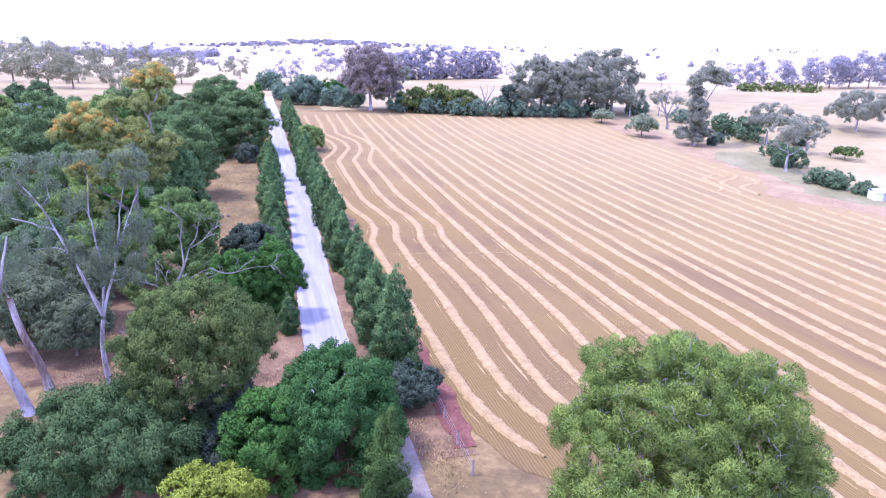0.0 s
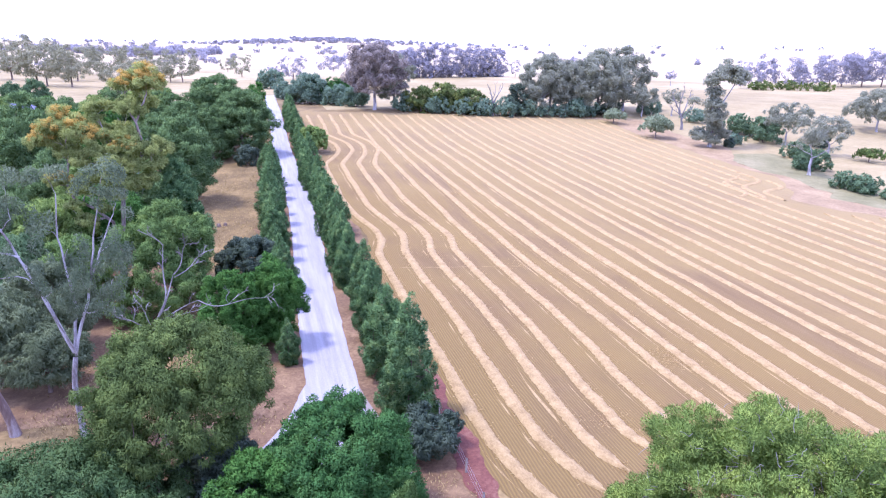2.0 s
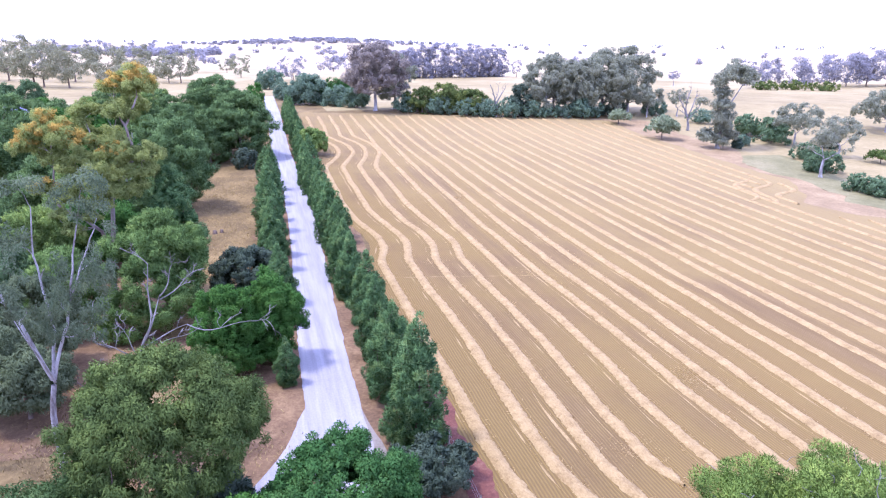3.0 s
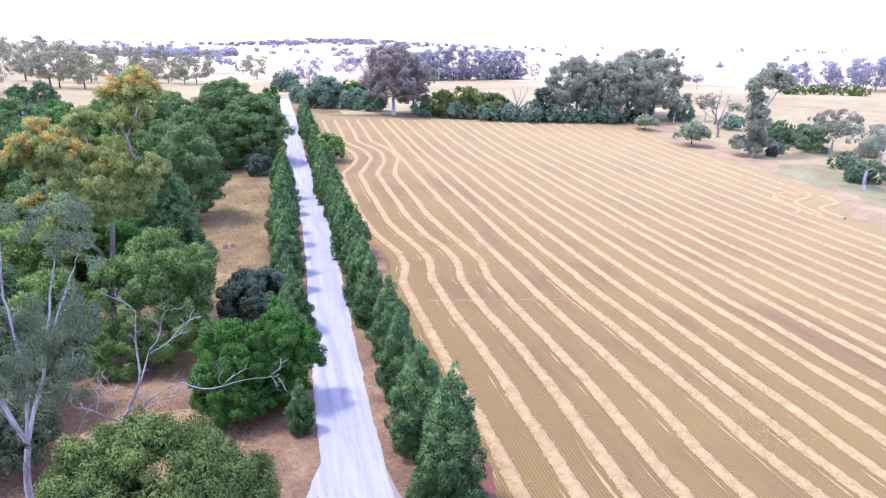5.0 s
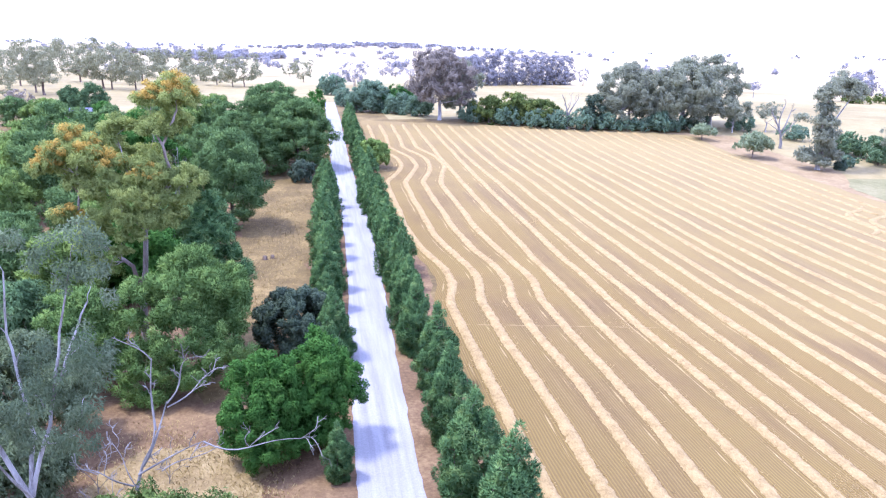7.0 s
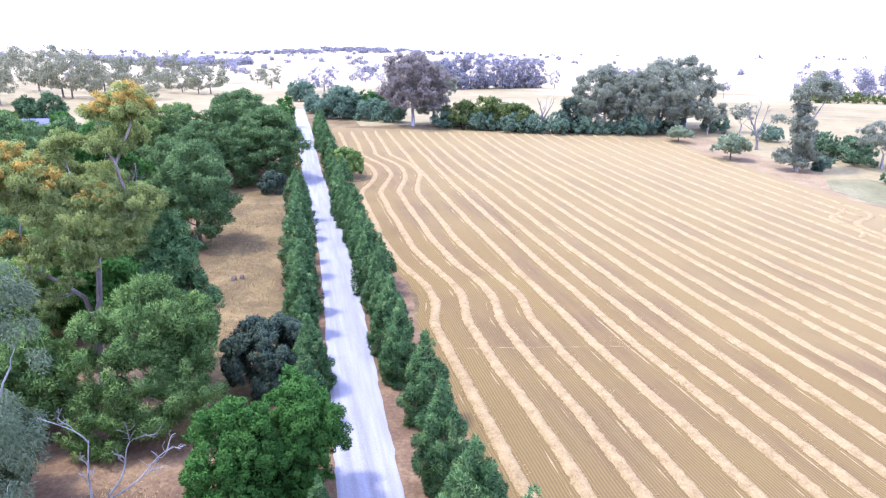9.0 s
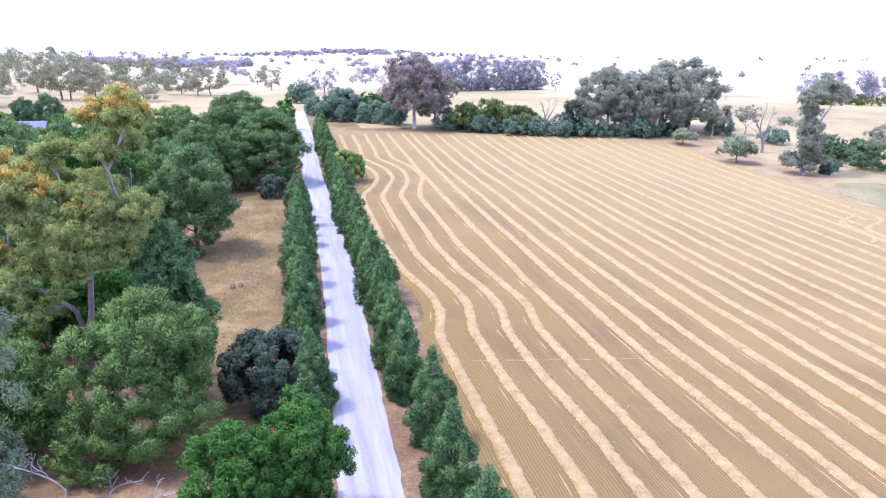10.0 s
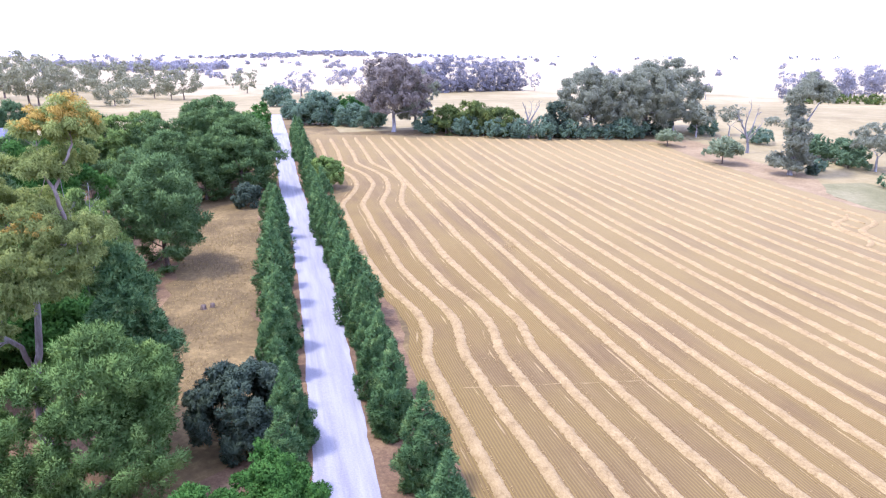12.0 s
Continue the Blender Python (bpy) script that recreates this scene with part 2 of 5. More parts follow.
DARK_LEAF = leaf_material("dark_laurel_leaves", (0.044, 0.067, 0.046), (0.081, 0.114, 0.075), (0.152, 0.189, 0.123))
# haze painted into the colour: pale lilac-grey for the farthest crowns
HAZE_LEAF = leaf_material("haze_paled_far_leaves", (0.212, 0.207, 0.228), (0.307, 0.297, 0.323), (0.403, 0.387, 0.413))
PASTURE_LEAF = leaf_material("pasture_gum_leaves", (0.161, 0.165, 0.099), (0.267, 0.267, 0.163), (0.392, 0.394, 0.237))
# creek gums lifted pale and flat in colour, in place of haze
HAZE_GUM = leaf_material("haze_paled_gum_leaves", (0.239, 0.251, 0.175), (0.297, 0.312, 0.215), (0.360, 0.377, 0.260), 0.45)
SAGE_LEAF = leaf_material("sage_bush_leaves", (0.165, 0.204, 0.116), (0.259, 0.308, 0.176), (0.363, 0.413, 0.242))
DULL_LEAF = leaf_material("dull_wattle_leaves", (0.076, 0.103, 0.051), (0.135, 0.172, 0.086), (0.221, 0.265, 0.137))
# far hedge: the blue-green leaf colour paled to imitate haze
HAZE_HEDGE = leaf_material("haze_paled_hedge_leaves", (0.103, 0.157, 0.108), (0.176, 0.254, 0.164), (0.266, 0.363, 0.228), 0.42)
# bush green lightened, with the haze over the creek put into the colour
HAZE_BUSH = leaf_material("haze_paled_bush_leaves", (0.075, 0.125, 0.065), (0.13, 0.20, 0.10), (0.21, 0.30, 0.15))
YELLOW_LEAF = leaf_material("flowering_wattle_leaves", (0.069, 0.106, 0.034), (0.131, 0.175, 0.052), (0.375, 0.388, 0.081), 0.35, 0.3, 1.1, 0.22, 0.2)
BROWN_GUM = leaf_material("brownish_gum_leaves", (0.173, 0.151, 0.128), (0.273, 0.239, 0.203), (0.403, 0.344, 0.285))
GOLD_SHRUB = leaf_material("yellow_green_leaves", (0.12, 0.17, 0.02), (0.24, 0.31, 0.04), (0.4, 0.45, 0.07))
WHITE_BARK = bark_material("white_gum_bark", (0.15, 0.125, 0.11), (0.33, 0.31, 0.30), (0.48, 0.46, 0.45))
DEAD_BARK = bark_material("bleached_dead_wood", (0.118, 0.105, 0.094), (0.212, 0.196, 0.182), (0.295, 0.273, 0.258))
GUM_BARK = bark_material("river_gum_bark", (0.15, 0.105, 0.08), (0.27, 0.22, 0.19), (0.42, 0.38, 0.35), 2.0)
PEELING_BARK = bark_material("peeling_gum_bark", (0.10, 0.06, 0.045), (0.20, 0.14, 0.11), (0.40, 0.36, 0.34), 2.0)
BROWN_BARK = bark_material("brown_bark", (0.06, 0.04, 0.03), (0.13, 0.09, 0.07), (0.24, 0.18, 0.14))


# ---- the lie of the land ----
def smooth(a, b, v):
    u = min(1.0, max(0.0, (v - a) / (b - a)))
    return u * u * (3 - 2 * u)


def ground_z(x, y):
    cx, cy = min(135.0, max(-60.0, x)), min(258.0, max(20.0, y))
    z = 0.53 - 0.036 * cx - 0.0315 * cy - 7.6e-5 * cx * cx + 2.14e-4 * cx * cy + 1.94e-4 * cy * cy
    hill = 15 * math.exp(-((x - 190) / 260) ** 2 - ((y - 2000) / 320) ** 2)
    return z + 32 * smooth(450, 2600, math.hypot(x, y)) + hill


def mesh_of(name, verts, faces, smooth_faces=True):
    me = bpy.data.meshes.new(name)
    me.from_pydata([tuple(v) for v in verts], [], faces)
    if smooth_faces:
        me.polygons.foreach_set("use_smooth", [True] * len(me.polygons))
    me.update()
    return me


def sheet(name, mat, lines, lift=0.03, label="", category="", kind="structure"):
    """A sheet draped on the land between rows of points (x, y), all rows of one length."""
    k = len(lines[0])
    verts = [(x, y, ground_z(x, y) + lift) for row in lines for x, y in row]
    faces = [(i * k + j, i * k + j + 1, (i + 1) * k + j + 1, (i + 1) * k + j) for i in range(len(lines) - 1) for j in range(k - 1)]
    ob = new(name, mesh_of(name, verts, faces))
    ob.data.materials.append(mat)
    return tagged(ob, label, category, "", kind)


def spread(a, b, step):
    k = max(2, int(abs(b - a) / step) + 1)
    return [a + (b - a) * i / (k - 1) for i in range(k)]


def band(left, right, y0, y1, step=2.0, cols=6, rag=0.3, seed=1):
    """Rows for a sheet along y, between two edges x = left(y) and right(y), with ragged edges."""
    rows = []
    for y in spread(y0, y1, step):
        a = left(y) + rag * noise.noise((seed, y * 0.23, 0.0)) + rag * 0.5 * noise.noise((seed, y * 0.9, 3.0))
        b = right(y) + rag * noise.noise((seed + 9.1, y * 0.23, 0.0)) + rag * 0.5 * noise.noise((seed + 9.1, y * 0.9, 3.0))
        rows.append([(a + (b - a) * j / (cols - 1), y) for j in range(cols)])
    return rows


xs = [-4200, -2600, -1600, -1000, -650, -420, -280, -190, -130] + spread(-95, 175, 3.0) + [210, 260, 330, 430, 580, 800, 1150, 1700, 2600, 4200]
ys = [-900, -300, -120, -60] + spread(-30, 300, 3.0) + spread(312, 480, 12) + [520, 580, 660, 760, 900, 1080, 1300, 1560, 1850, 2200, 2600, 3100, 3700, 4300]
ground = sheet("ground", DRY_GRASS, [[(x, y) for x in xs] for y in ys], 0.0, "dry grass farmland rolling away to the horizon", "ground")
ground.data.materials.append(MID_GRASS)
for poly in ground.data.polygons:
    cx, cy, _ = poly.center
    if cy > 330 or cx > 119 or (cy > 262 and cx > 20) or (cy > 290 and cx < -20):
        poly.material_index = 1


def road_x(y):
    return -0.45 + 1.55 * smooth(58, 130, y) - 0.9 * smooth(145, 200, y)


sheet("road", GRAVEL, band(lambda y: road_x(y) - 2.25, lambda y: road_x(y) + 2.25, 47, 345, 1.0, 7, 0.22, 2), 0.06,
      "straight white limestone gravel road between rows of pines", "road")
sheet("driveway_1", GRAVEL, band(lambda y: -2.45 - 0.30 * (62 - y) - 0.032 * max(0, 57 - y) ** 2, lambda y: 0.4 - 0.50 * (62 - y) + 0.004 * (62 - y) ** 2 - 0.016 * max(0, 56 - y) ** 2, 42.6, 62, 0.7, 5, 0.25, 5), 0.05,
      "pale gravel side track bending away from the road", "track")
sheet("driveway_2", TRACK, band(lambda y: -1.9 + 3.2 * smooth(62, 42, y), lambda y: 1.8 + 2.1 * smooth(62, 42, y), -20, 60, 1.0, 5, 0.25, 6), 0.055,
      "pale gravel track running on behind the round tree", "track")
sheet("verge_1", RED_SOIL, band(lambda y: road_x(y) + 1.7, lambda y: 8.3 + 1.2 * smooth(95, 112, y) - 1.6 * smooth(118, 135, y), 40, 262, 1.5, 5, 0.5, 3), 0.03,
      "strip of brown needle litter under the pine row", "verge")
sheet("verge_2", RED_SOIL, band(lambda y: -6.3 - 13 * smooth(92, 66, y), lambda y: road_x(y) - 1.7, 30, 180, 0.8, 7, 1.6, 4), 0.03,
      "reddish soil with needle litter and dry grass", "verge")
sheet("wood_floor", RED_SOIL, band(lambda y: -75, lambda y: -17.5 + 2.0 * smooth(100, 80, y), 58, 215, 2.0, 20, 2.0, 8), 0.025,
      "dark leaf litter under the wood", "soil")
sheet("dry_grass_patch", GOLD_GRASS, band(lambda y: -20.5 + 0.05 * (y - 64) ** 2, lambda y: -8.6 - 0.04 * (y - 63) ** 2, 57, 71, 0.5, 10, 1.6, 12), 0.036,
      "patch of golden dry grass in the clearing", "grass")
sheet("red_earth_strip", BURNT, band(lambda y: 6.9, lambda y: 8.9, 41, 62, 0.5, 4, 1.1, 7), 0.08,
      "strip of bare dark red earth along the field edge", "soil")

# ---- the stubble field ----
WINDROWS = [10.3, 14.2, 18.1, 21.8, 26.1, 30.6, 34.1, 38.1, 42.1, 46.2, 49.5, 54.2, 57.2, 61.7, 65.6, 70.0, 74.0] + [78.3 + 4.5 * i for i in range(8)]


def kink(k, y):
    """How far windrow k leaves its straight line at y: it swings round two thickets, and turns in at the near end."""
    first = 1.0 if k < 4 else 0.0
    a = 1.7 * smooth(98, 108, y) * (1 - smooth(110, 124, y)) - 1.0 * smooth(118, 134, y) * (1 - smooth(166, 178, y))
    b = 4.6 * smooth(168, 190, y) * (1 - smooth(194, 214, y)) + 0.7 * smooth(210, 230, y)
    c = 0.021 * max(0.0, 50 - y) ** 2 if k < 5 else 0.0
    bow = (0.8 * smooth(85, 35, y) if k > 6 else 0.0) + (0.8 * smooth(165, 200, y) if k > 5 else 0.0)
    if 1 <= k <= 6:
        bow += (0.45 if 2 <= k <= 4 else 0.0) * smooth(66, 54, y) - 0.4 * math.exp(-((y - 75) / 10) ** 2)
    return first * (a * (1 - 0.12 * k) + b * (1 - 0.08 * k)) + c - bow


def field_left(y):
    return 8.3 + kink(0, y) * (1.0 if y > 60 else 0.75)


def field_right(y):
    pts = [(20, 118), (104, 115.5), (110, 111.5), (116, 106), (123, 103.5), (131, 110), (144, 117), (152, 115.5), (178, 114.5), (206, 112.5), (226, 114), (234, 106), (238, 80), (246, 60), (254, 40), (258, 30)]
    for (ya, xa), (yb, xb) in zip(pts, pts[1:]):
        if y <= yb:
            return xa + (xb - xa) * smooth(ya, yb, y)
    return 30.0


def field_far(x):
    return 262 - 0.36 * x + 0.0011 * x * x


rows = []
for y in spread(37, 262, 1.5):
    a, b = field_left(y) + 0.25 * noise.noise((4.0, y * 0.4, 0.0)), max(field_right(y), field_left(y) + 1.0)
    rows.append([(a + (b - a) * j / 60, min(y, field_far(a + (b - a) * j / 60))) for j in range(61)])
sheet("stubble_field", STUBBLE, rows, 0.04, "harvested stubble field in fine drill rows", "field")
sheet("headland", STUBBLE, [[(11 + (37.2 - y) * 1.0 + (107 - (37.2 - y)) * j / 26, y) for j in range(27)] for y in spread(10, 37.2, 1.6)], 0.036, "harvested stubble headland", "field")


def windrow(k, x0, y0, y1):
    """One heaped swath of straw with a lumpy crest and frayed edges."""
    verts, faces, n_across = [], [], 8
    step = 0.3 if k < 7 else 0.6
    ys_ = spread(y0, y1, step)
    for y in ys_:
        mid = x0 + kink(k, y) + 0.22 * noise.noise((k * 3.1, y * 0.12, 0.0)) + 0.1 * noise.noise((k * 3.1, y * 0.7, 5.0))
        half = (0.64 + 0.09 * noise.noise((k * 1.7, y * 0.25, 9.0)) + 0.08 * noise.noise((k * 1.7, y * 1.9, 4.0))) * (0.15 + 0.85 * smooth(y0, y0 + 2.0, y)) * (0.15 + 0.85 * smooth(y1, y1 - 3, y))
        for j in range(n_across):
            u = j / (n_across - 1) * 2 - 1
            fray = 0.22 * noise.noise((k + u * 5, y * 1.9, 2.0)) * abs(u)
            x = mid + half * u + fray
            top = (1 - u * u) * (0.22 + 0.10 * noise.noise((x * 1.3, y * 1.3, k))) + 0.05 * noise.noise((x * 3.1, y * 3.1, k)) * (1 - abs(u) ** 3)
            verts.append((x, y, ground_z(x, y) + (0.0 if abs(u) == 1 else 0.05 + max(0.0, top))))
    for i in range(len(ys_) - 1):
        for j in range(n_across - 1):
            a = i * n_across + j
            faces.append((a, a + 1, a + n_across + 1, a + n_across))
    ob = new("straw_windrow", mesh_of("straw_windrow", verts, faces))
    ob.data.materials.append(STRAW)
    tagged(ob, "long heaped row of pale straw on stubble", "windrow", "windrows on the field")
    if k < 9:
        verts, faces = [], []
        ys_ = spread(y0 + 4, y1 - 20, 0.8)
        for y in ys_:
            mid = x0 - 1.15 + kink(k, y) + 0.15 * noise.noise((k * 2.1, y * 0.2, 0.0))
            half = 0.005 + 0.20 * max(0.0, noise.noise((k * 5.3, y * 0.3, 1.0)) - 0.02)
            for x in (mid - half, mid, mid + half):
                verts.append((x, y, ground_z(x, y) + (0.07 if x == mid else 0.042)))
        for i in range(len(ys_) - 1):
            for j in range(2):
                faces.append((i * 3 + j, i * 3 + j + 1, i * 3 + j + 4, i * 3 + j + 3))
        trail = new("chaff_trail", mesh_of("chaff_trail", verts, faces))
        trail.data.materials.append(STRAW)
        trail.parent = ob
    return ob


for k, x0 in enumerate(WINDROWS):
    near = (38.5, 41, 43, 45, 37)[k] if k < 5 else 12
    far = min(field_far(x0) - 3, 250)
    if x0 > 99:
        windrow(k, x0, 136 + (x0 - 100) * 0.7, 224)
        far = 113 - (x0 - 100) * 0.5
    windrow(k, x0, near, far)


# ---- trees ----
def part(name, me, mat, parent, label=""):
    ob = new(name, me)
    me.materials.append(mat)
    ob.parent = parent
    return tagged(ob, label)


def quick_mesh(name, verts, faces, norms=None):
    """A mesh from arrays; the faces are all triangles or all quads."""
    me = bpy.data.meshes.new(name)
    faces = np.asarray(faces, np.int32)
    nf, k = faces.shape
    me.vertices.add(len(verts))
    me.vertices.foreach_set("co", np.asarray(verts, np.float32).ravel())
    me.loops.add(nf * k)
    me.loops.foreach_set("vertex_index", faces.ravel())
    me.polygons.add(nf)
    me.polygons.foreach_set("loop_start", np.arange(0, nf * k, k, dtype=np.int32))
    me.polygons.foreach_set("loop_total", np.full(nf, k, np.int32))
    me.update(calc_edges=True)
    if norms is not None:
        me.polygons.foreach_set("use_smooth", np.ones(nf, bool))
        me.normals_split_custom_set_from_vertices(np.asarray(norms, np.float32))
    return me


def unit(v):
    return v / np.maximum(np.linalg.norm(v, axis=-1, keepdims=True), 1e-9)


def twiglets(rng, lumps, n, share):
    """Breaks every lump up into n smaller ones over its outer side."""
    heart = np.mean([l[:3] for l in lumps], axis=0)
    out = []
    for x, y, z, rx, rz in lumps:
        away = unit(np.array([x, y, z]) - heart + 1e-6)
        for _ in range(n):
            for _ in range(6):
                d = unit(rng.normal(size=3))
                if d @ away > -0.35 and d[2] > -0.75:
                    break
            f = 0.70 + 0.34 * rng.random()
            r = share * (0.7 + 0.6 * rng.random())
            out.append((x + d[0] * rx * f, y + d[1] * rx * f, z + d[2] * rz * f, rx * r, rz * r * 1.05))
    return out


def foliage(rng, lumps, size, cover, style, sub=(8, 0.42)):
    """Leaves on a set of lumps (x, y, z, rx, rz): vertices, triangles and normals. cover: leaf area over the clumps' area."""
    heart = np.mean([l[:3] for l in lumps], axis=0)
    bases, outs, big = [], [], []
    leaf = size * size * (0.17 if style == "needle" else 0.24)
    for x, y, z, rx, rz in (twiglets(rng, lumps, *sub) if sub else lumps):
        area = 4 * math.pi * ((rx * rx + 2 * rx * rz) / 3)
        k = max(5, int(area * cover / leaf))
        d = unit(rng.normal(size=(k, 3)))
        away = unit(np.array([x, y, z]) - heart + 1e-6)
        d = d[(d @ away > -0.45)]
        k = len(d)
        r = 1 - 0.5 * rng.random(k) ** 1.6 + 0.08 * rng.normal(size=k) if sub else 0.5 + 0.4 * rng.random(k)
        bases.append(np.array([x, y, z]) + d * r[:, None] * np.array([rx, rx, rz]))
        outs.append(unit(d / np.array([rx, rx, rz]) * rx + 0.35 * away))
        big.append(np.ones(k))
    if cover >= 0.6:   # coarser leaves inside, so that no light falls straight through
        for x, y, z, rx, rz in lumps:
            if rx < 2.2 * size:
                continue
            k = max(6, int(4 * math.pi * rx * rz * 0.3 * 1.3 / (leaf * 4)))
            d = unit(rng.normal(size=(k, 3)))
            bases.append(np.array([x, y, z]) + d * (0.3 + 0.25 * rng.random(k))[:, None] * np.array([rx, rx, rz]))
            outs.append(unit(rng.normal(size=(k, 3))))
            big.append(np.full(k, 2.0))
    base, out, big = np.concatenate(bases), np.concatenate(outs), np.concatenate(big)
    k = len(base)
    if style == "needle":
        turn = unit(out + np.array([0, 0, 0.3]) + 0.6 * rng.normal(size=(k, 3)))
        length, width = size * (0.7 + 0.6 * rng.random(k)), size * 0.17
    elif style == "hang":
        turn = unit(np.array([0, 0, -0.7]) + 0.4 * out + 0.55 * rng.normal(size=(k, 3)))
        length, width = size * (0.7 + 0.7 * rng.random(k)), size * 0.22
    else:
        turn = unit(0.3 * out + rng.normal(size=(k, 3)))
        length, width = size * (0.6 + 0.6 * rng.random(k)), size * 0.30
    side = unit(np.cross(turn, unit(out + 0.6 * rng.normal(size=(k, 3)))))
    face = np.cross(side, turn)
    flip = np.where(np.sum(face * out, 1) > 0, 1.0, -1.0)[:, None]
    side, face = side * flip, face * flip
    tip = base + turn * (length * big)[:, None]
    wide = side * (width * big)[:, None]
    verts = np.stack([base + wide, tip, base - wide], 1).reshape(-1, 3)
    a, b = (0.85, 0.25) if style == "needle" else (0.7, 0.38)
    norms = np.repeat(unit(a * out + b * face + np.array([0, 0, 0.1])), 3, axis=0)
    return verts, np.arange(3 * k).reshape(-1, 3), norms


def tube(path, radii, sides=6):
    """Vertices and quads of a tapering bent tube."""
    path = np.asarray(path, float)
    verts, quads = [], []
    for i, (p, r) in enumerate(zip(path, radii)):
        d = unit(path[min(i + 1, len(path) - 1)] - path[max(i - 1, 0)])
        a = unit(np.cross(d, (0.3, 1.0, 0.2)))
        b = np.cross(d, a)
        for j in range(sides):
            t = 2 * math.pi * j / sides
            verts.append(p + r * (math.cos(t) * a + math.sin(t) * b))
        if i:
            for j in range(sides):
                o = (i - 1) * sides
                quads.append((o + j, o + (j + 1) % sides, o + sides + (j + 1) % sides, o + sides + j))
    return verts, quads


def bough(rng, a, b, r0, r1, bend=0.12, steps=6):
    """A crooked path from a to b with its radii."""
    a, b = np.asarray(a, float), np.asarray(b, float)
    span = np.linalg.norm(b - a)
    w1, w2 = rng.normal(size=3) * bend * span, rng.normal(size=3) * bend * span * 0.5
    path, radii = [], []
    for i in range(steps + 1):
        t = i / steps
        path.append(a + (b - a) * t + w1 * math.sin(math.pi * t) * (1 - 0.3 * t) + w2 * math.sin(2 * math.pi * t))
        radii.append(r0 + (r1 - r0) * t)
    return path, radii


class Wood:
    """Collects tubes into one mesh."""

    def __init__(self):
        self.v, self.q = [], []

    def add(self, path, radii, sides=6):
        v, q = tube(path, radii, sides)
        o = len(self.v)
        self.v += [tuple(p) for p in v]
        self.q += [tuple(i + o for i in f) for f in q]

    def mesh(self, name):
        me = quick_mesh(name, self.v, self.q)
        me.polygons.foreach_set("use_smooth", [True] * len(me.polygons))
        return me


def lumps_round(rng, z0, z1, w, n, rl, squash=0.85, lop=0.15):
    """Small lumps over a rounded, uneven crown between z0 and z1, w wide."""
    out, zc, rz, rx = [], (z0 + z1) / 2, (z1 - z0) / 2, w / 2
    n, rl, tilt = int(n * 2.1), rl * 0.7, rng.random() * 6.28
    for i in range(n):
        f = (i + 0.5) / n
        cz = 1 - 1.65 * f + 0.07 * rng.normal()
        cz = max(-0.7, min(1.0, cz))
        ring = math.sqrt(max(0.0, 1 - cz * cz))
        ph = i * 2.39996 + rng.normal() * 0.3
        s = 1 + lop * (0.55 * math.sin(2 * ph + tilt + 2.5 * cz) + 0.35 * math.sin(5 * ph - tilt + 4 * cz) + 0.6 * rng.normal())
        r = rl * (0.65 + 0.75 * rng.random())
        out.append((max(0.05, rx - r * 0.8) * ring * math.cos(ph) * s, max(0.05, rx - r * 0.8) * ring * math.sin(ph) * s, zc + (rz - r * squash) * cz * (1 + 0.3 * (s - 1)), r, r * squash))
    out.append((0, 0, zc, max(rl, rx * 0.55), max(rl, rz * 0.6)))
    return out


def pine_crown(rng, h, w, z0=0.3, n=58, skirts=5):
    """A grown pine: a broad dome of small brushy clumps over a bare lower trunk, with a few low boughs."""
    out, zc, tilt = [], h * (z0 + (1 - z0) * 0.42), rng.random() * 6.28
    for i in range(n):
        cz = max(-0.62, min(1.0, 1 - 1.55 * (i + 0.5) / n + 0.08 * rng.normal()))
        ring = math.sqrt(max(0.0, 1 - cz * cz))
        ph = i * 2.39996 + 0.35 * rng.normal()
        s = 0.94 + 0.13 * math.sin(3 * ph + tilt + 3 * cz) + 0.10 * rng.normal()
        r = w * (0.078 + 0.05 * rng.random())
        reach = (w / 2 - r * 0.7) * ring * s
        z = zc + ((h - zc - r * 0.7) * cz * (0.88 + 0.12 * s) if cz > 0 else (zc - h * z0) * cz * 1.5)
        out.append((reach * math.cos(ph), reach * math.sin(ph), z, r, r * 0.68))
    for i in range(skirts):
        ph, f = rng.random() * 6.28, 0.5 + 0.45 * rng.random()
        out.append((w / 2 * f * math.cos(ph), w / 2 * f * math.sin(ph), h * z0 * (0.45 + 0.5 * rng.random()), w * 0.1, w * 0.055))
    for i in range(5):
        ph = i * 1.2566
        out.append((w * 0.17 * math.cos(ph), w * 0.17 * math.sin(ph), zc + (h - zc) * 0.25 * (i % 2), w * 0.2, (h - zc) * 0.42))
    return out


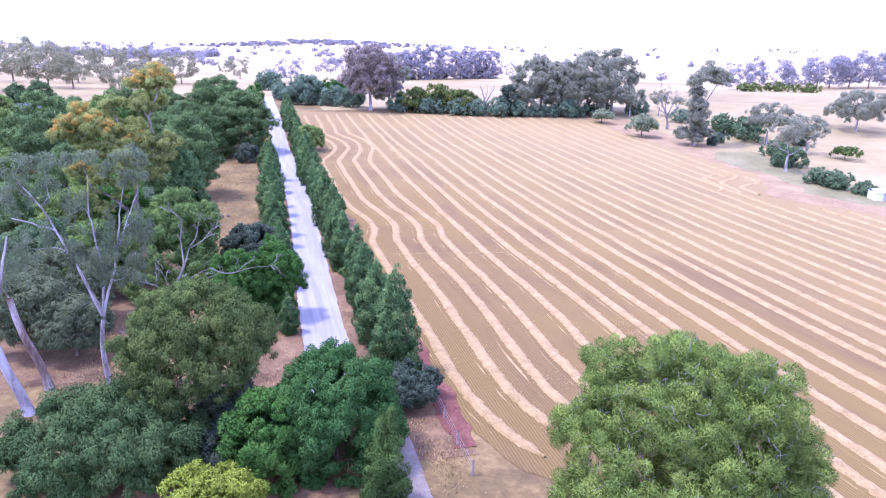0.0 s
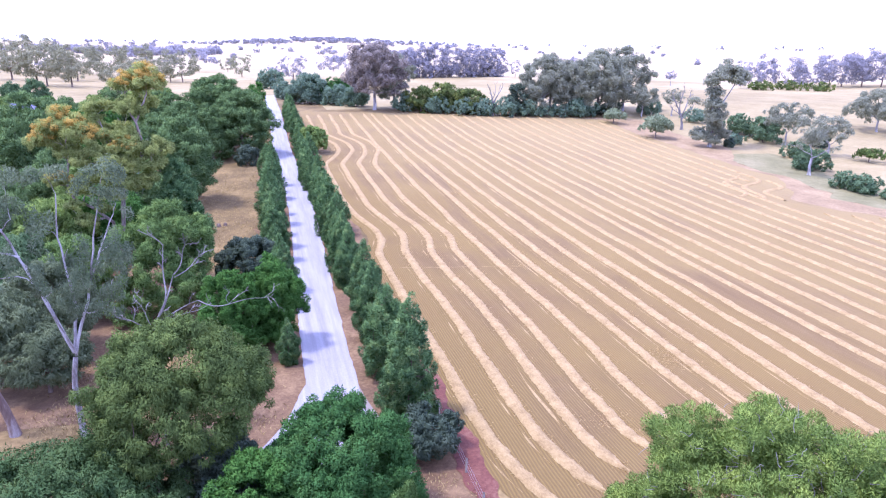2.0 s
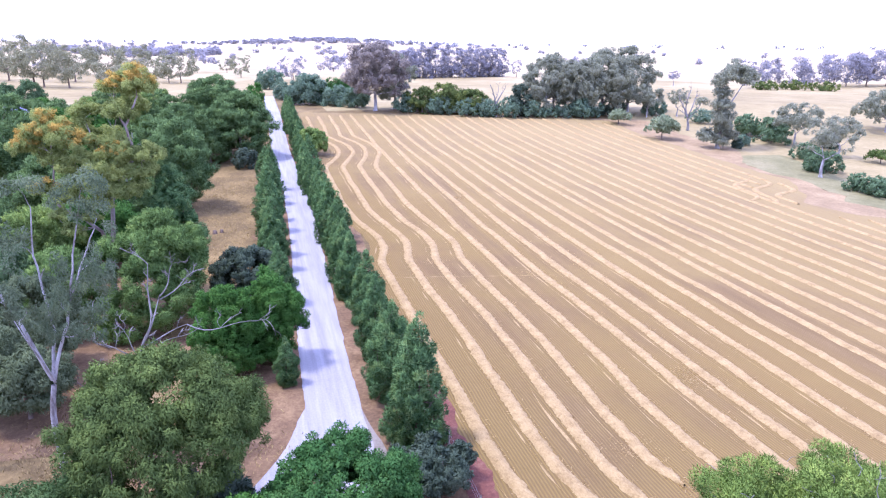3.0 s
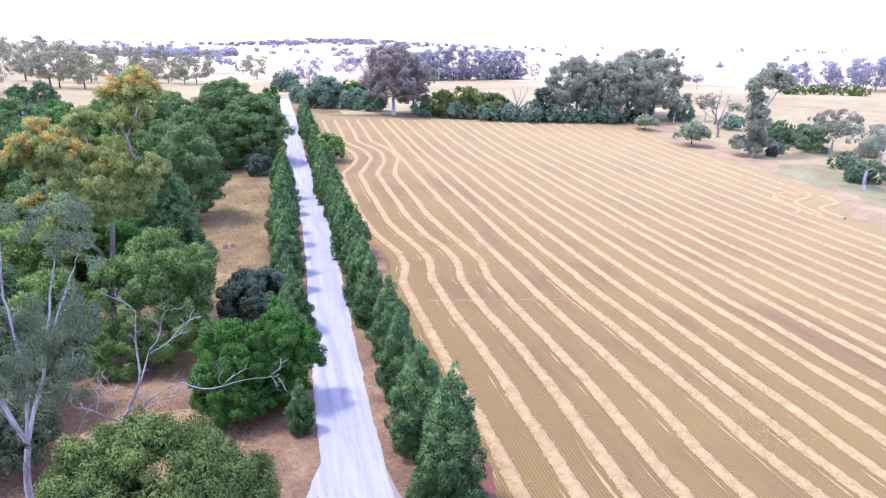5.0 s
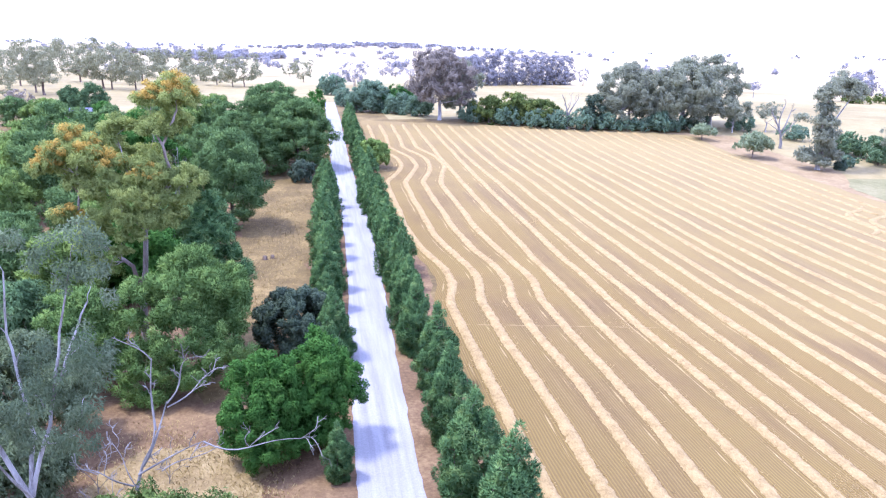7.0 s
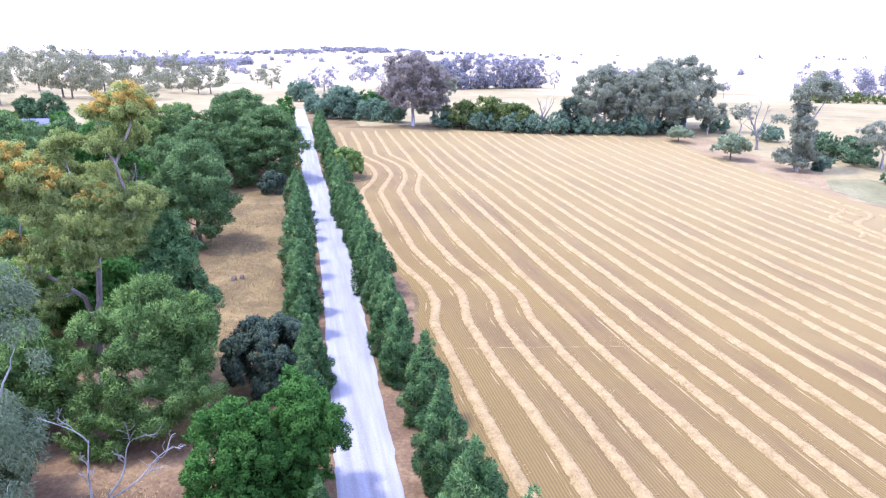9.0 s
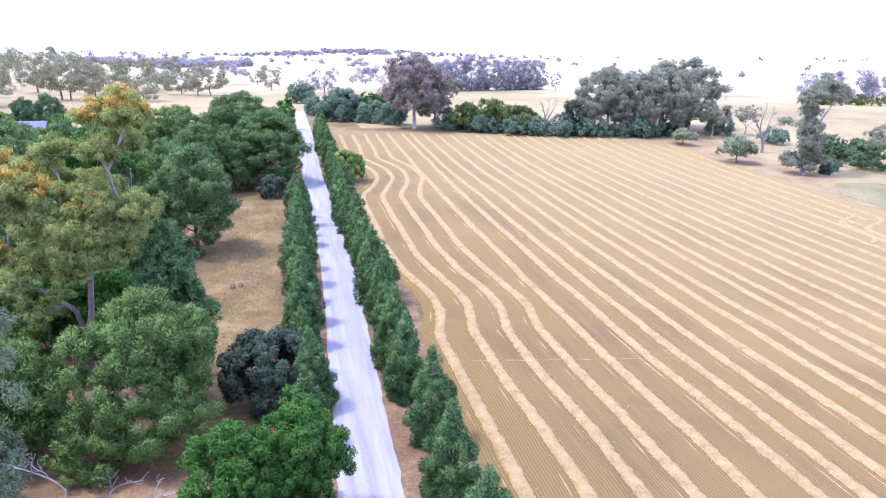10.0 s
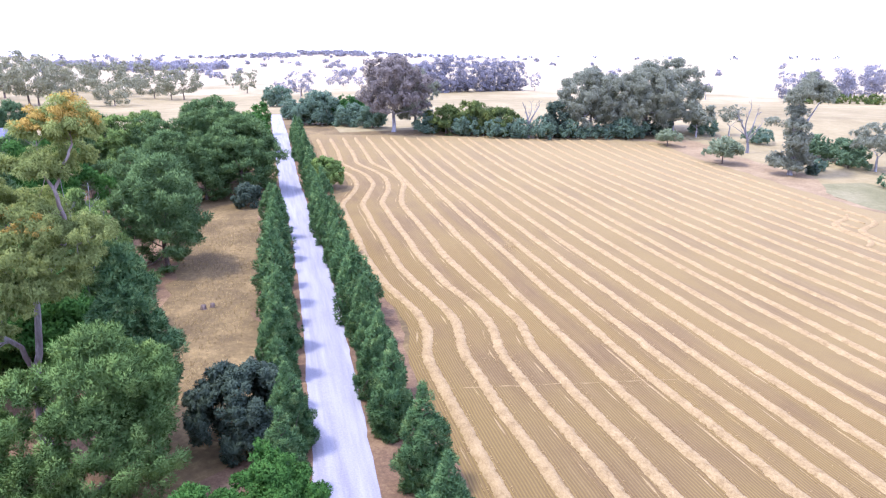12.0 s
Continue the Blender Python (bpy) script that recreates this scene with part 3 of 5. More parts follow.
def tufts_cone(rng, h, w, tuft=0.56):
    """Needle brushes over a young pine: widest a quarter up, drawn in to a leader, with gaps between the whorls."""
    out, z = [], 0.3
    while z < h - 0.2:
        t = z / h
        prof = (0.78 + 0.8 * t) if t < 0.25 else 0.98 - 0.9 * ((t - 0.25) / 0.75) ** 1.35
        rad = w / 2 * max(0.0, prof) * (0.8 + 0.36 * rng.random())
        size = tuft * (1.0 - 0.45 * t)
        k = max(1, int(2 * math.pi * rad / (size * 1.7)))
        p0 = rng.random() * 6.28
        for j in range(k):
            ph = p0 + 2 * math.pi * (j + 0.35 * rng.normal()) / k
            d = max(0.0, rad - size * 0.5) * (0.62 + 0.46 * rng.random()) if k > 1 else 0.0
            r = size * (0.55 + 0.6 * rng.random())
            out.append((d * math.cos(ph), d * math.sin(ph), z + 0.22 * rng.normal() + 0.15 * d, r * 0.85, r * 1.25))
        if rad > 0.8:
            out.append((rad * 0.2 * math.cos(p0), rad * 0.2 * math.sin(p0), z, rad * 0.5, rad * 0.4))
        z += size * 1.15
    out.append((0, 0, h - 0.3, 0.2, 0.55))
    return out


def tree(name, x, y, lumps, leaf, bark, label, category, size=0.25, cover=1.5, style="broad", trunk_r=0.2, fork=None, limb_share=1.0, seed=0, group="", lean=(0, 0), sub=(8, 0.42), stems=()):
    """A tree at (x, y): trunk to the fork, a limb to each lump, and the crown. lumps are given from the base."""
    rng = np.random.default_rng(1000 + seed)
    root = new(name)
    root.empty_display_size = 0.5
    root.location = (x, y, ground_z(x, y))
    top = max(l[2] + l[4] for l in lumps)
    fork = fork if fork is not None else 0.35 * top
    wood = Wood()
    node = np.array([lean[0], lean[1], fork])
    path, radii = bough(rng, (0, 0, -0.3), node, trunk_r * 1.15, trunk_r * 0.8, 0.025)
    radii[0] *= 1.35
    wood.add(path, radii, 8)
    joints = [(path[i], radii[i]) for i in range(3, len(path))]
    for pts, r0 in stems:
        line = [np.asarray(p, float) for p in pts]
        fine = [line[i] + (line[i + 1] - line[i]) * f + 0.05 * rng.normal(size=3) * (f > 0) for i in range(len(line) - 1) for f in (0.0, 0.34, 0.67)] + [line[-1]]
        rad = [r0 * (1 - 0.72 * i / (len(fine) - 1)) for i in range(len(fine))]
        wood.add(fine, rad, 7)
        joints += list(zip(fine[2:], rad[2:]))
    ends = [np.array(l[:3]) for l in lumps if rng.random() <= limb_share]
    for end in sorted(ends, key=lambda e: np.linalg.norm(e - node)):
        at, r = min(joints, key=lambda j: np.linalg.norm(end - j[0]) * (1.0 if j[0][2] < end[2] - 0.4 else 2.2) + 0.25 * np.linalg.norm(j[0] - node) - 2.0 * j[1])
        r0 = max(0.022, min(r * 0.62, trunk_r * 0.36))
        path, radii = bough(rng, at, end, r0, max(0.015, r0 * 0.35), 0.07, 5)
        wood.add(path, radii, 6 if r0 > 0.08 else 4)
        joints += [(path[i], radii[i]) for i in range(1, len(path))]
    part("trunk", wood.mesh("trunk"), bark, root)
    part("crown", quick_mesh("crown", *foliage(rng, lumps, size, cover, style, sub)), leaf, root)
    return tagged(root, label, category, group)


def tall(lumps):
    return max(l[2] + l[4] for l in lumps)


R = np.random.default_rng(7)

# tall bright pine standing alone beside the field
lum = [(-2.6, 2.4, 11.6, 2.3, 2.0), (-0.2, 0.6, 12.3, 2.2, 2.0), (2.0, -2.6, 12.2, 2.2, 2.0), (3.6, -0.4, 10.8, 2.3, 2.1), (-4.2, 0.6, 9.6, 2.2, 2.0), (-1.8, -1.6, 10.6, 2.3, 2.0), (0.6, -3.4, 9.6, 2.3, 2.0), (3.8, -3.2, 9.0, 2.2, 2.0), (5.0, 0.8, 8.4, 2.2, 2.0), (-4.6, -1.8, 7.6, 2.1, 2.0), (-2.4, -4.0, 7.8, 2.3, 2.0)]
lum += [(0.8, -5.0, 6.6, 2.2, 2.0), (3.8, -4.6, 6.0, 2.1, 2.0), (5.6, -1.8, 6.2, 2.0, 1.9), (-5.2, 0.4, 5.6, 2.0, 1.9), (-4.2, -3.6, 4.8, 2.1, 2.0), (-1.4, -5.4, 4.4, 2.1, 2.0), (2.0, 2.6, 11.0, 2.2, 2.0), (0, 4.4, 9.0, 2.3, 2.0), (4.2, 3.4, 7.6, 2.2, 2.0), (-3.6, 3.8, 7.4, 2.2, 2.0), (2.4, -5.2, 3.4, 2.1, 2.0), (5.2, 1.6, 4.2, 2.1, 2.0), (0, 0, 7.0, 4.2, 4.0)]
lum = [(x * 0.86 if x > 0 else x, y, z, a, b) for x, y, z, a, b in lum]
tree("bright_pine_tree", 15.2, 26.0, lum, PINE_LIGHT, BROWN_BARK, "broad rounded pine with bright yellowish green needles and bare twigs", "tree", 0.125, 0.6, "needle", 0.35, 3.0, 0.7, 1, sub=(46, 0.2))
bright = bpy.data.objects["bright_pine_tree"]
w = Wood()
for x, y, z, rx, rz in lum[:17]:
    for _ in range(44):
        d = unit(R.normal(size=3) + np.array([0.0, -0.6, 0.5]))
        a = np.array([x, y, z]) + d * rx * (0.82 + 0.2 * R.random())
        p, r = bough(R, a, a + unit(d + 0.8 * R.normal(size=3)) * (0.35 + 0.45 * R.random()), 0.015, 0.007, 0.1, 3)
        w.add(p, r, 3)
tagged(part("twig_growth", w.mesh("twig_growth"), DEAD_BARK, bright, "bare grey twigs among the needles"), kind="stuff")
# narrow cypress by the track
lum = [(0.08 * R.normal(), 0.08 * R.normal(), 0.6 + 0.62 * i, 1.14 * (1 - (i / 10.2) ** 2.3) + 0.1, 0.8) for i in range(10)]
tree("cypress_tree", 0.75, 35.3, lum, CYPRESS_LEAF, BROWN_BARK, "slender dark green columnar cypress beside the track", "tree", 0.15, 0.9, "needle", 0.14, 1.0, 0.4, 2)
# round lime at the fork of the track
tree("lime_tree", -6.3, 40.6, lumps_round(R, -2.0, 6.4, 6.4, 26, 1.2, 0.9, 0.1), MAPLE_LEAF, BROWN_BARK, "low leafy tree with fresh green leaves", "tree", 0.19, 0.8, "broad", 0.16, 1.2, 0.5, 18)
lum = lumps_round(R, -2.4, 8.4, 9.2, 40, 1.4, 0.9, 0.08)
tree("lime_tree", -1.8, 41.8, lum, LIME_LEAF, BROWN_BARK, "dense round deciduous tree with deep green leaves", "tree", 0.165, 0.78, "broad", 0.22, 1.8, 0.5, 3)
tree("grey_shrub", 5.0, 48.6, lumps_round(R, 0.0, 3.3, 5.4, 13, 1.0, 0.8), DARK_LEAF, BROWN_BARK, "dull grey-green rounded shrub at the field corner", "shrub", 0.2, 1.0, "broad", 0.1, 0.5, 0.5, 4)
tree("pepper_tree", -16.8, 43.0, lumps_round(R, -0.8, 5.8, 11.2, 30, 1.7, 0.85), PEPPER_LEAF, BROWN_BARK, "spreading feathery blue-green tree with drooping leaves", "tree", 0.19, 0.66, "hang", 0.25, 2.0, 0.6, 5)
tree("yellow_shrub", -9.6, 34.0, lumps_round(R, 0.2, 5.2, 5.0, 14, 1.0, 0.8), GOLD_SHRUB, BROWN_BARK, "rounded shrub with yellow-green leaves", "shrub", 0.18, 1.0, "broad", 0.1, 1.0, 0.5, 6)
# olive-coloured wattle
lum = [(x + 0.8, y + 4.4, z, a, b) for x, y, z, a, b in lumps_round(R, 3.0, 12.3, 9.6, 40, 1.5, 0.85, 0.15)]
tree("wattle_tree", -11.6, 42.0, lum, OLIVE_LEAF, BROWN_BARK, "airy wattle with olive-coloured leaves over a dark trunk", "tree", 0.17, 0.62, "hang", 0.22, 4.6, 1.0, 7, lean=(-1.0, 2.6), sub=(7, 0.4))
tree("dark_shrub", -9.0, 47.5, lumps_round(R, 0.0, 3.6, 5.5, 12, 1.1, 0.8), DARK_LEAF, BROWN_BARK, "dark shrub in the shade of the wattle", "shrub", 0.2, 1.0, "broad", 0.1, 0.6, 0.5, 8)
tree("dark_shrub", -8.9, 42.6, lumps_round(R, 0.0, 3.4, 5.2, 12, 1.05, 0.8), DARK_LEAF, BROWN_BARK, "dark shrub hiding the bend of the track", "shrub", 0.2, 1.0, "broad", 0.1, 0.6, 0.5, 19)
# the pair of bright maples beside the road
tree("maple_tree", -8.7, 68.8, lumps_round(R, -1.2, 8.4, 6.2, 24, 1.2, 0.9, 0.2), MAPLE_LEAF, BROWN_BARK, "bushy tree with vivid green broad leaves", "tree", 0.17, 0.75, "broad", 0.18, 1.6, 0.5, 9, "bright trees by the road")
tree("maple_tree", -4.9, 70.6, lumps_round(R, -1.2, 9.0, 5.4, 24, 1.1, 0.95, 0.2), MAPLE_LEAF, BROWN_BARK, "bushy tree with vivid green broad leaves", "tree", 0.17, 0.75, "broad", 0.18, 1.6, 0.5, 10, "bright trees by the road")
tree("dark_bush", -7.2, 87.4, lumps_round(R, -1.4, 6.6, 8.0, 22, 1.35, 0.85, 0.08), DARK_LEAF, BROWN_BARK, "dense dark bluish-green bush beside the pine row", "shrub", 0.22, 1.0, "broad", 0.14, 1.0, 0.5, 11)
# wattle and the rusty gum above it
lum = lumps_round(R, 0.6, 12.0, 8.2, 26, 1.45, 0.9) + [(-3.4, -4.2, 2.6, 1.5, 1.3), (-2.6, -3.2, 4.6, 1.6, 1.5), (-1.8, -4.0, 3.0, 1.5, 1.3), (-4.2, -2.2, 4.0, 1.5, 1.4), (-0.4, -4.6, 2.0, 1.6, 1.3), (3.0, -3.0, 3.4, 1.6, 1.4), (1.0, -4.4, 3.0, 1.7, 1.4), (-3.0, -5.2, 1.2, 1.3, 1.0), (1.6, -2.8, 4.8, 1.6, 1.5), (-4.8, -1.6, 6.4, 1.5, 1.4), (-4.6, -0.6, 8.4, 1.4, 1.3), (-5.0, -3.0, 4.0, 1.5, 1.3), (-5.2, -4.2, 2.0, 1.4, 1.1), (-4.4, -4.8, 0.9, 1.3, 0.9)]
tree("she_oak_tree", -15.4, 82.6, lum, OAK_LEAF, BROWN_BARK, "bushy green she-oak with soft drooping needles", "tree", 0.23, 0.68, "needle", 0.22, 2.5, 0.6, 12)
tree("she_oak_tree", -14.8, 89.5, [(x * (1.25 - 0.055 * z), y * (1.25 - 0.055 * z), z, a, b) for x, y, z, a, b in lumps_round(R, 1.0, 15.3, 6.6, 26, 1.3, 0.95, 0.2)], PINE_YOUNG, BROWN_BARK, "upright she-oak with fresh green needles behind the gum", "tree", 0.26, 0.75, "needle", 0.22, 3.0, 0.6, 23)
tree("she_oak_tree", -24.8, 82.0, lumps_round(R, -0.4, 9.0, 7.0, 20, 1.4, 0.85), OAK_LEAF, BROWN_BARK, "bushy green she-oak with soft drooping needles", "tree", 0.28, 0.75, "needle", 0.2, 2.0, 0.6, 13)
def umbrellas(rng, domes, squash=0.8):
    """Gum foliage: every dome (x, y, z, radius) becomes a flat-bottomed cloud of lumps."""
    out = []
    for x, y, z, r in domes:
        out.append((x, y, z, r * 0.6, r * squash * 0.62))
        k, p0 = 4 + int(r > 1.5), rng.random() * 6.28
        for i in range(k):
            ph = p0 + 6.28 * i / k + 0.3 * rng.normal()
            f = r * (0.5 + 0.2 * rng.random())
            out.append((x + f * math.cos(ph), y + f * math.sin(ph), z - r * squash * (0.25 + 0.3 * rng.random()), r * 0.46, r * squash * 0.5))
    return out


def upper_leaves(ob, lumps, mat, size, cover, seed, label):
    """Leaves of a second colour over the upper side of every lump."""
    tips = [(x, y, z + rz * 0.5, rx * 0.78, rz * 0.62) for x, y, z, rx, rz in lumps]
    part("upper_leaves", quick_mesh("upper_leaves", *foliage(np.random.default_rng(seed), tips, size, cover, "hang", (7, 0.42))), mat, ob, label)


high = [(4.4, 1.0, 24.4, 2.2), (2.2, 1.5, 23.9, 1.5), (3.4, 2.5, 23.7, 1.6), (-3.9, -1.0, 19.9, 2.2), (-6.3, -1.0, 18.2, 1.6), (-2.3, -1.5, 19.5, 1.4), (-1.0, -1.5, 18.3, 1.7), (-4.6, -2.5, 14.0, 1.4), (1.8, -2.0, 17.3, 1.4), (-5.2, 0.6, 18.9, 1.5)]
low = [(2.2, 0.0, 21.4, 1.7), (-0.9, 0.5, 21.4, 1.4), (-1.1, 0.0, 20.2, 1.0), (5.0, -1.0, 17.0, 1.6), (4.9, -1.5, 15.4, 1.4), (-3.6, -1.5, 16.6, 1.2), (-0.7, -2.5, 14.5, 2.0), (2.7, -2.0, 13.3, 1.6), (1.4, -1.0, 18.6, 1.4), (0.5, -2.8, 16.1, 1.6), (2.6, -2.4, 15.3, 1.4), (-2.6, -2.6, 12.9, 1.4), (-2.5, -2.5, 15.9, 1.3), (0.2, -3.0, 12.3, 1.3), (-3.4, -3.0, 11.2, 1.0)]
low += [(-2.4, -3.2, 9.6, 1.2), (-0.6, -2.6, 10.6, 1.0), (2.6, -1.6, 17.2, 1.5), (1.2, -2.4, 13.8, 1.6), (3.9, -1.4, 13.9, 1.3), (-1.0, -2.0, 16.9, 1.5), (3.2, 4.0, 21.5, 1.6), (-2.0, 3.0, 19.0, 1.7), (1.0, 3.4, 18.0, 1.8), (3.0, 2.2, 16.0, 1.6), (-4.6, 1.6, 16.8, 1.5)]
GR = np.random.default_rng(15)
high, low = [umbrellas(GR, [(x, y, z + 0.5, r * 1.14) for x, y, z, r in group]) for group in (high, low)]
gum = tree("river_gum_tree", -21.8, 90.0, high + low, RUST_LEAF, GUM_BARK, "tall gum with rust-tipped olive crown and pale limbs", "tree", 0.19, 0.72, "hang", 0.36, 6.2, 0.8, 14, lean=(0.2, -0.2), sub=(7, 0.42),
           stems=[([(0.2, -0.2, 6.0), (0.6, 0.0, 8.5), (0.9, 0.0, 11.8), (2.2, 0.0, 14.2), (3.4, 0.0, 16.1), (3.5, 0.0, 18.0), (3.1, 0.2, 19.8), (3.9, 0.4, 21.6), (4.5, 0.8, 22.9)], 0.27),
                  ([(0.2, -0.2, 6.0), (-0.4, -0.5, 8.5), (-1.8, -1.2, 10.2), (-3.5, -2.0, 11.5), (-4.2, -2.2, 13.2), (-3.9, -1.4, 17.0), (-3.9, -1.0, 19.4)], 0.21), ([(3.1, 0.2, 19.8), (2.3, 0.4, 21.4), (2.2, 1.2, 23.4)], 0.12), ([(0.9, 0.0, 11.8), (-0.4, -1.8, 14.8), (0.3, -1.4, 17.2), (-0.8, 0.2, 20.6)], 0.15)])
upper_leaves(gum, high, ORANGE_LEAF, 0.17, 0.7, 16, "rust-orange leaves over the upper sides of the clumps")
# grey-leaved white gums in the clearing
lum = [(-4.1, 0.0, 19.2, 1.3, 1.0), (-2.5, 0.2, 19.0, 1.2, 1.0), (-4.2, -0.4, 17.4, 1.2, 1.1), (-2.3, -0.3, 16.8, 1.2, 1.2), (-0.2, 0.8, 19.4, 1.2, 0.9), (-0.4, 0.4, 15.8, 1.1, 1.5), (0.7, 0.2, 14.4, 1.2, 1.8), (-1.8, -0.8, 13.9, 1.2, 1.5), (2.6, 0.2, 13.4, 1.2, 1.8), (1.4, -0.6, 12.6, 1.1, 1.8), (-0.4, -0.8, 12.0, 1.1, 1.7), (3.7, 0.4, 14.8, 1.1, 1.7), (-3.8, -1.0, 13.0, 1.1, 1.3), (3.4, -0.2, 12.2, 1.1, 1.6), (3.2, 1.4, 19.2, 1.4, 1.1), (2.2, 1.0, 18.0, 1.1, 1.2), (4.0, 0.6, 17.4, 1.1, 1.2), (1.6, -0.8, 10.6, 1.0, 1.3), (2.9, -0.6, 10.4, 1.0, 1.2)]
tree("white_gum_tree", -19.2, 56.0, lum, GREY_LEAF, WHITE_BARK, "white-trunked gum with several stems and thin grey leaves", "tree", 0.18, 0.42, "hang", 0.21, 6.4, 1.0, 15, "white gums", (0.2, 0.0), (9, 0.4),
     [([(0.2, 0.0, 6.8), (-0.7, -0.3, 10.0), (-1.8, -0.5, 13.3), (-3.0, -0.3, 16.1), (-4.6, 0.0, 18.3)], 0.14), ([(-2.1, -0.5, 14.2), (-3.6, -0.9, 15.0), (-4.8, -1.2, 15.5)], 0.09), ([(0.2, 0.0, 6.8), (0.7, 0.3, 9.9), (0.3, 0.6, 12.7), (0.0, 0.8, 15.1), (0.3, 0.8, 18.2)], 0.12),
      ([(0.3, 0.0, 6.8), (1.2, 0.2, 9.8), (1.9, 0.2, 12.2), (3.0, 0.4, 14.9), (3.8, 0.5, 16.7)], 0.12), ([(1.9, 0.2, 12.2), (2.2, 1.0, 15.0), (3.0, 1.4, 18.5)], 0.09), ([(0.3, 0.0, 6.6), (0.2, -1.6, 9.0), (-0.6, -2.4, 12.0)], 0.09)])
lum = [(-5.0, 0.0, 17.0, 1.9, 1.2), (-3.0, 1.0, 16.0, 1.8, 1.2), (-6.0, -2.0, 14.0, 1.8, 1.4), (-3.6, -1.6, 12.4, 1.6, 1.4), (-2.0, 1.2, 12.8, 1.5, 1.3), (-5.0, 1.0, 10.2, 1.6, 1.5), (-3.2, -0.6, 9.2, 1.4, 1.5)]
tree("white_gum_tree", -24.4, 53.0, lum, GREY_LEAF, WHITE_BARK, "leaning white-trunked gum with peeling bark", "tree", 0.2, 0.3, "hang", 0.36, 6.0, 1.0, 16, "white gums", (-1.4, -0.2), (9, 0.4), [([(-1.4, -0.2, 5.8), (-1.2, 0.0, 8.6), (-0.4, 0.2, 11.4), (0.4, 0.2, 14.4)], 0.2), ([(-1.4, -0.2, 5.8), (-2.6, -0.3, 8.4), (-4.2, -0.4, 12.0), (-5.0, 0.0, 16.0)], 0.22)])
lum = [(-5.0, 2.0, 16.0, 1.9, 1.3), (-2.6, 1.6, 15.0, 1.7, 1.3), (-4.0, 0.0, 13.0, 1.7, 1.4), (-1.6, 0.4, 11.6, 1.5, 1.4), (-3.0, 1.4, 9.8, 1.5, 1.4), (-5.4, 0.4, 10.6, 1.6, 1.4)]
tree("white_gum_tree", -24.1, 57.3, lum, GREY_LEAF, PEELING_BARK, "leaning gum with a dark fibrous lower trunk", "tree", 0.2, 0.3, "hang", 0.3, 8.2, 1.0, 17, "white gums", (-1.9, 0.2), (9, 0.4))
for i, (x, y, h, w) in enumerate([(-27.5, 66.0, 8.0, 8.0), (-23.5, 64.0, 6.0, 6.0), (-25.0, 72.0, 9.0, 8.0)]):
    tree("wattle_tree", x, y, lumps_round(R, 0.4, h, w, 18, 1.4, 0.85), DULL_LEAF, BROWN_BARK, "hazy grey-green wattle behind the white gums", "tree", 0.24, 0.7, "hang", 0.18, 2.0, 0.7, 20 + i, "wattles behind the gums")


def dead_tree(x, y, stems, label, seed, bark=DEAD_BARK, twig=1.0):
    """A leafless tree: stems as (start, end, radius), each with crooked side branches and twigs."""
    rng = np.random.default_rng(seed)
    root = new("dead_tree")
    root.location = (x, y, ground_z(x, y))
    for i, (a, b, r, k) in enumerate(stems):
        stem = Wood()
        path, radii = bough(rng, a, b, r * 0.4, r * 0.13, 0.05, 8)
        stem.add(path, radii, 7)
        part("trunk" if i == 0 else "stem", stem.mesh("stem"), bark, root)
        span = np.linalg.norm(np.subtract(b, a))
        for j in range(k):
            branch = Wood()
            t = int(3 + rng.integers(0, 6))
            d = unit(unit(np.subtract(b, a)) * 0.8 + rng.normal(size=3) * np.array([0.6, 0.6, 0.45]) + np.array([0, 0, 0.3]))
            ln = min(1.6, span * (0.2 + 0.25 * rng.random())) * twig
            p2, r2 = bough(rng, path[t], path[t] + d * ln, radii[t] * 0.55, 0.02, 0.1, 6)
            branch.add(p2, r2, 5)
            for _ in range(4):
                u = int(2 + rng.integers(0, 4))
                d2 = unit(d + rng.normal(size=3) * 0.7)
                p3, r3 = bough(rng, p2[u], p2[u] + d2 * ln * (0.25 + 0.3 * rng.random()), r2[u] * 0.6, 0.01, 0.12, 4)
                branch.add(p3, r3, 4)
            part("branch", branch.mesh("branch"), bark, root)
    return tagged(root, label, "dead tree")


dead_tree(-12.6, 51.6, [((0, 0, -0.3), (-0.3, 0.5, 9.7), 0.3, 0), ((-0.3, 0.5, 9.4), (0.6, 1.0, 12.3), 0.2, 1), ((0.6, 1.0, 12.0), (0.7, 1.2, 15.4), 0.14, 3), ((0.7, 1.2, 15.3), (-0.7, 1.2, 16.4), 0.08, 3),
                        ((0.0, 0.8, 10.4), (1.2, 1.0, 13.4), 0.17, 1), ((1.2, 1.0, 13.3), (2.1, 1.0, 15.3), 0.11, 4), ((1.2, 1.0, 13.1), (3.4, 1.4, 14.7), 0.10, 4), ((-0.2, 0.6, 10.1), (2.6, 0.8, 11.4), 0.14, 2),
                        ((2.6, 0.8, 11.4), (6.9, 0.6, 11.3), 0.10, 5), ((0.8, 0.6, 10.2), (3.4, 1.2, 11.0), 0.08, 3), ((-0.4, 0.5, 9.6), (-2.5, 0.2, 10.9), 0.11, 4), ((-0.3, 0.6, 9.4), (-1.2, 0.9, 11.6), 0.07, 4)],
          "bleached leafless tree with long crooked grey branches", 31)
dead_tree(-23.4, 112.0, [((0, 0, -0.3), (0.3, 0, 11.0), 0.2, 2), ((0.2, 0, 8.0), (1.6, 0.4, 16.5), 0.14, 4), ((0.3, 0, 10.5), (-0.8, 0.2, 17.0), 0.14, 4), ((0.1, 0, 5.0), (2.6, 0.3, 12.5), 0.12, 3)], "bare pale dead trunks among dark pines", 37)
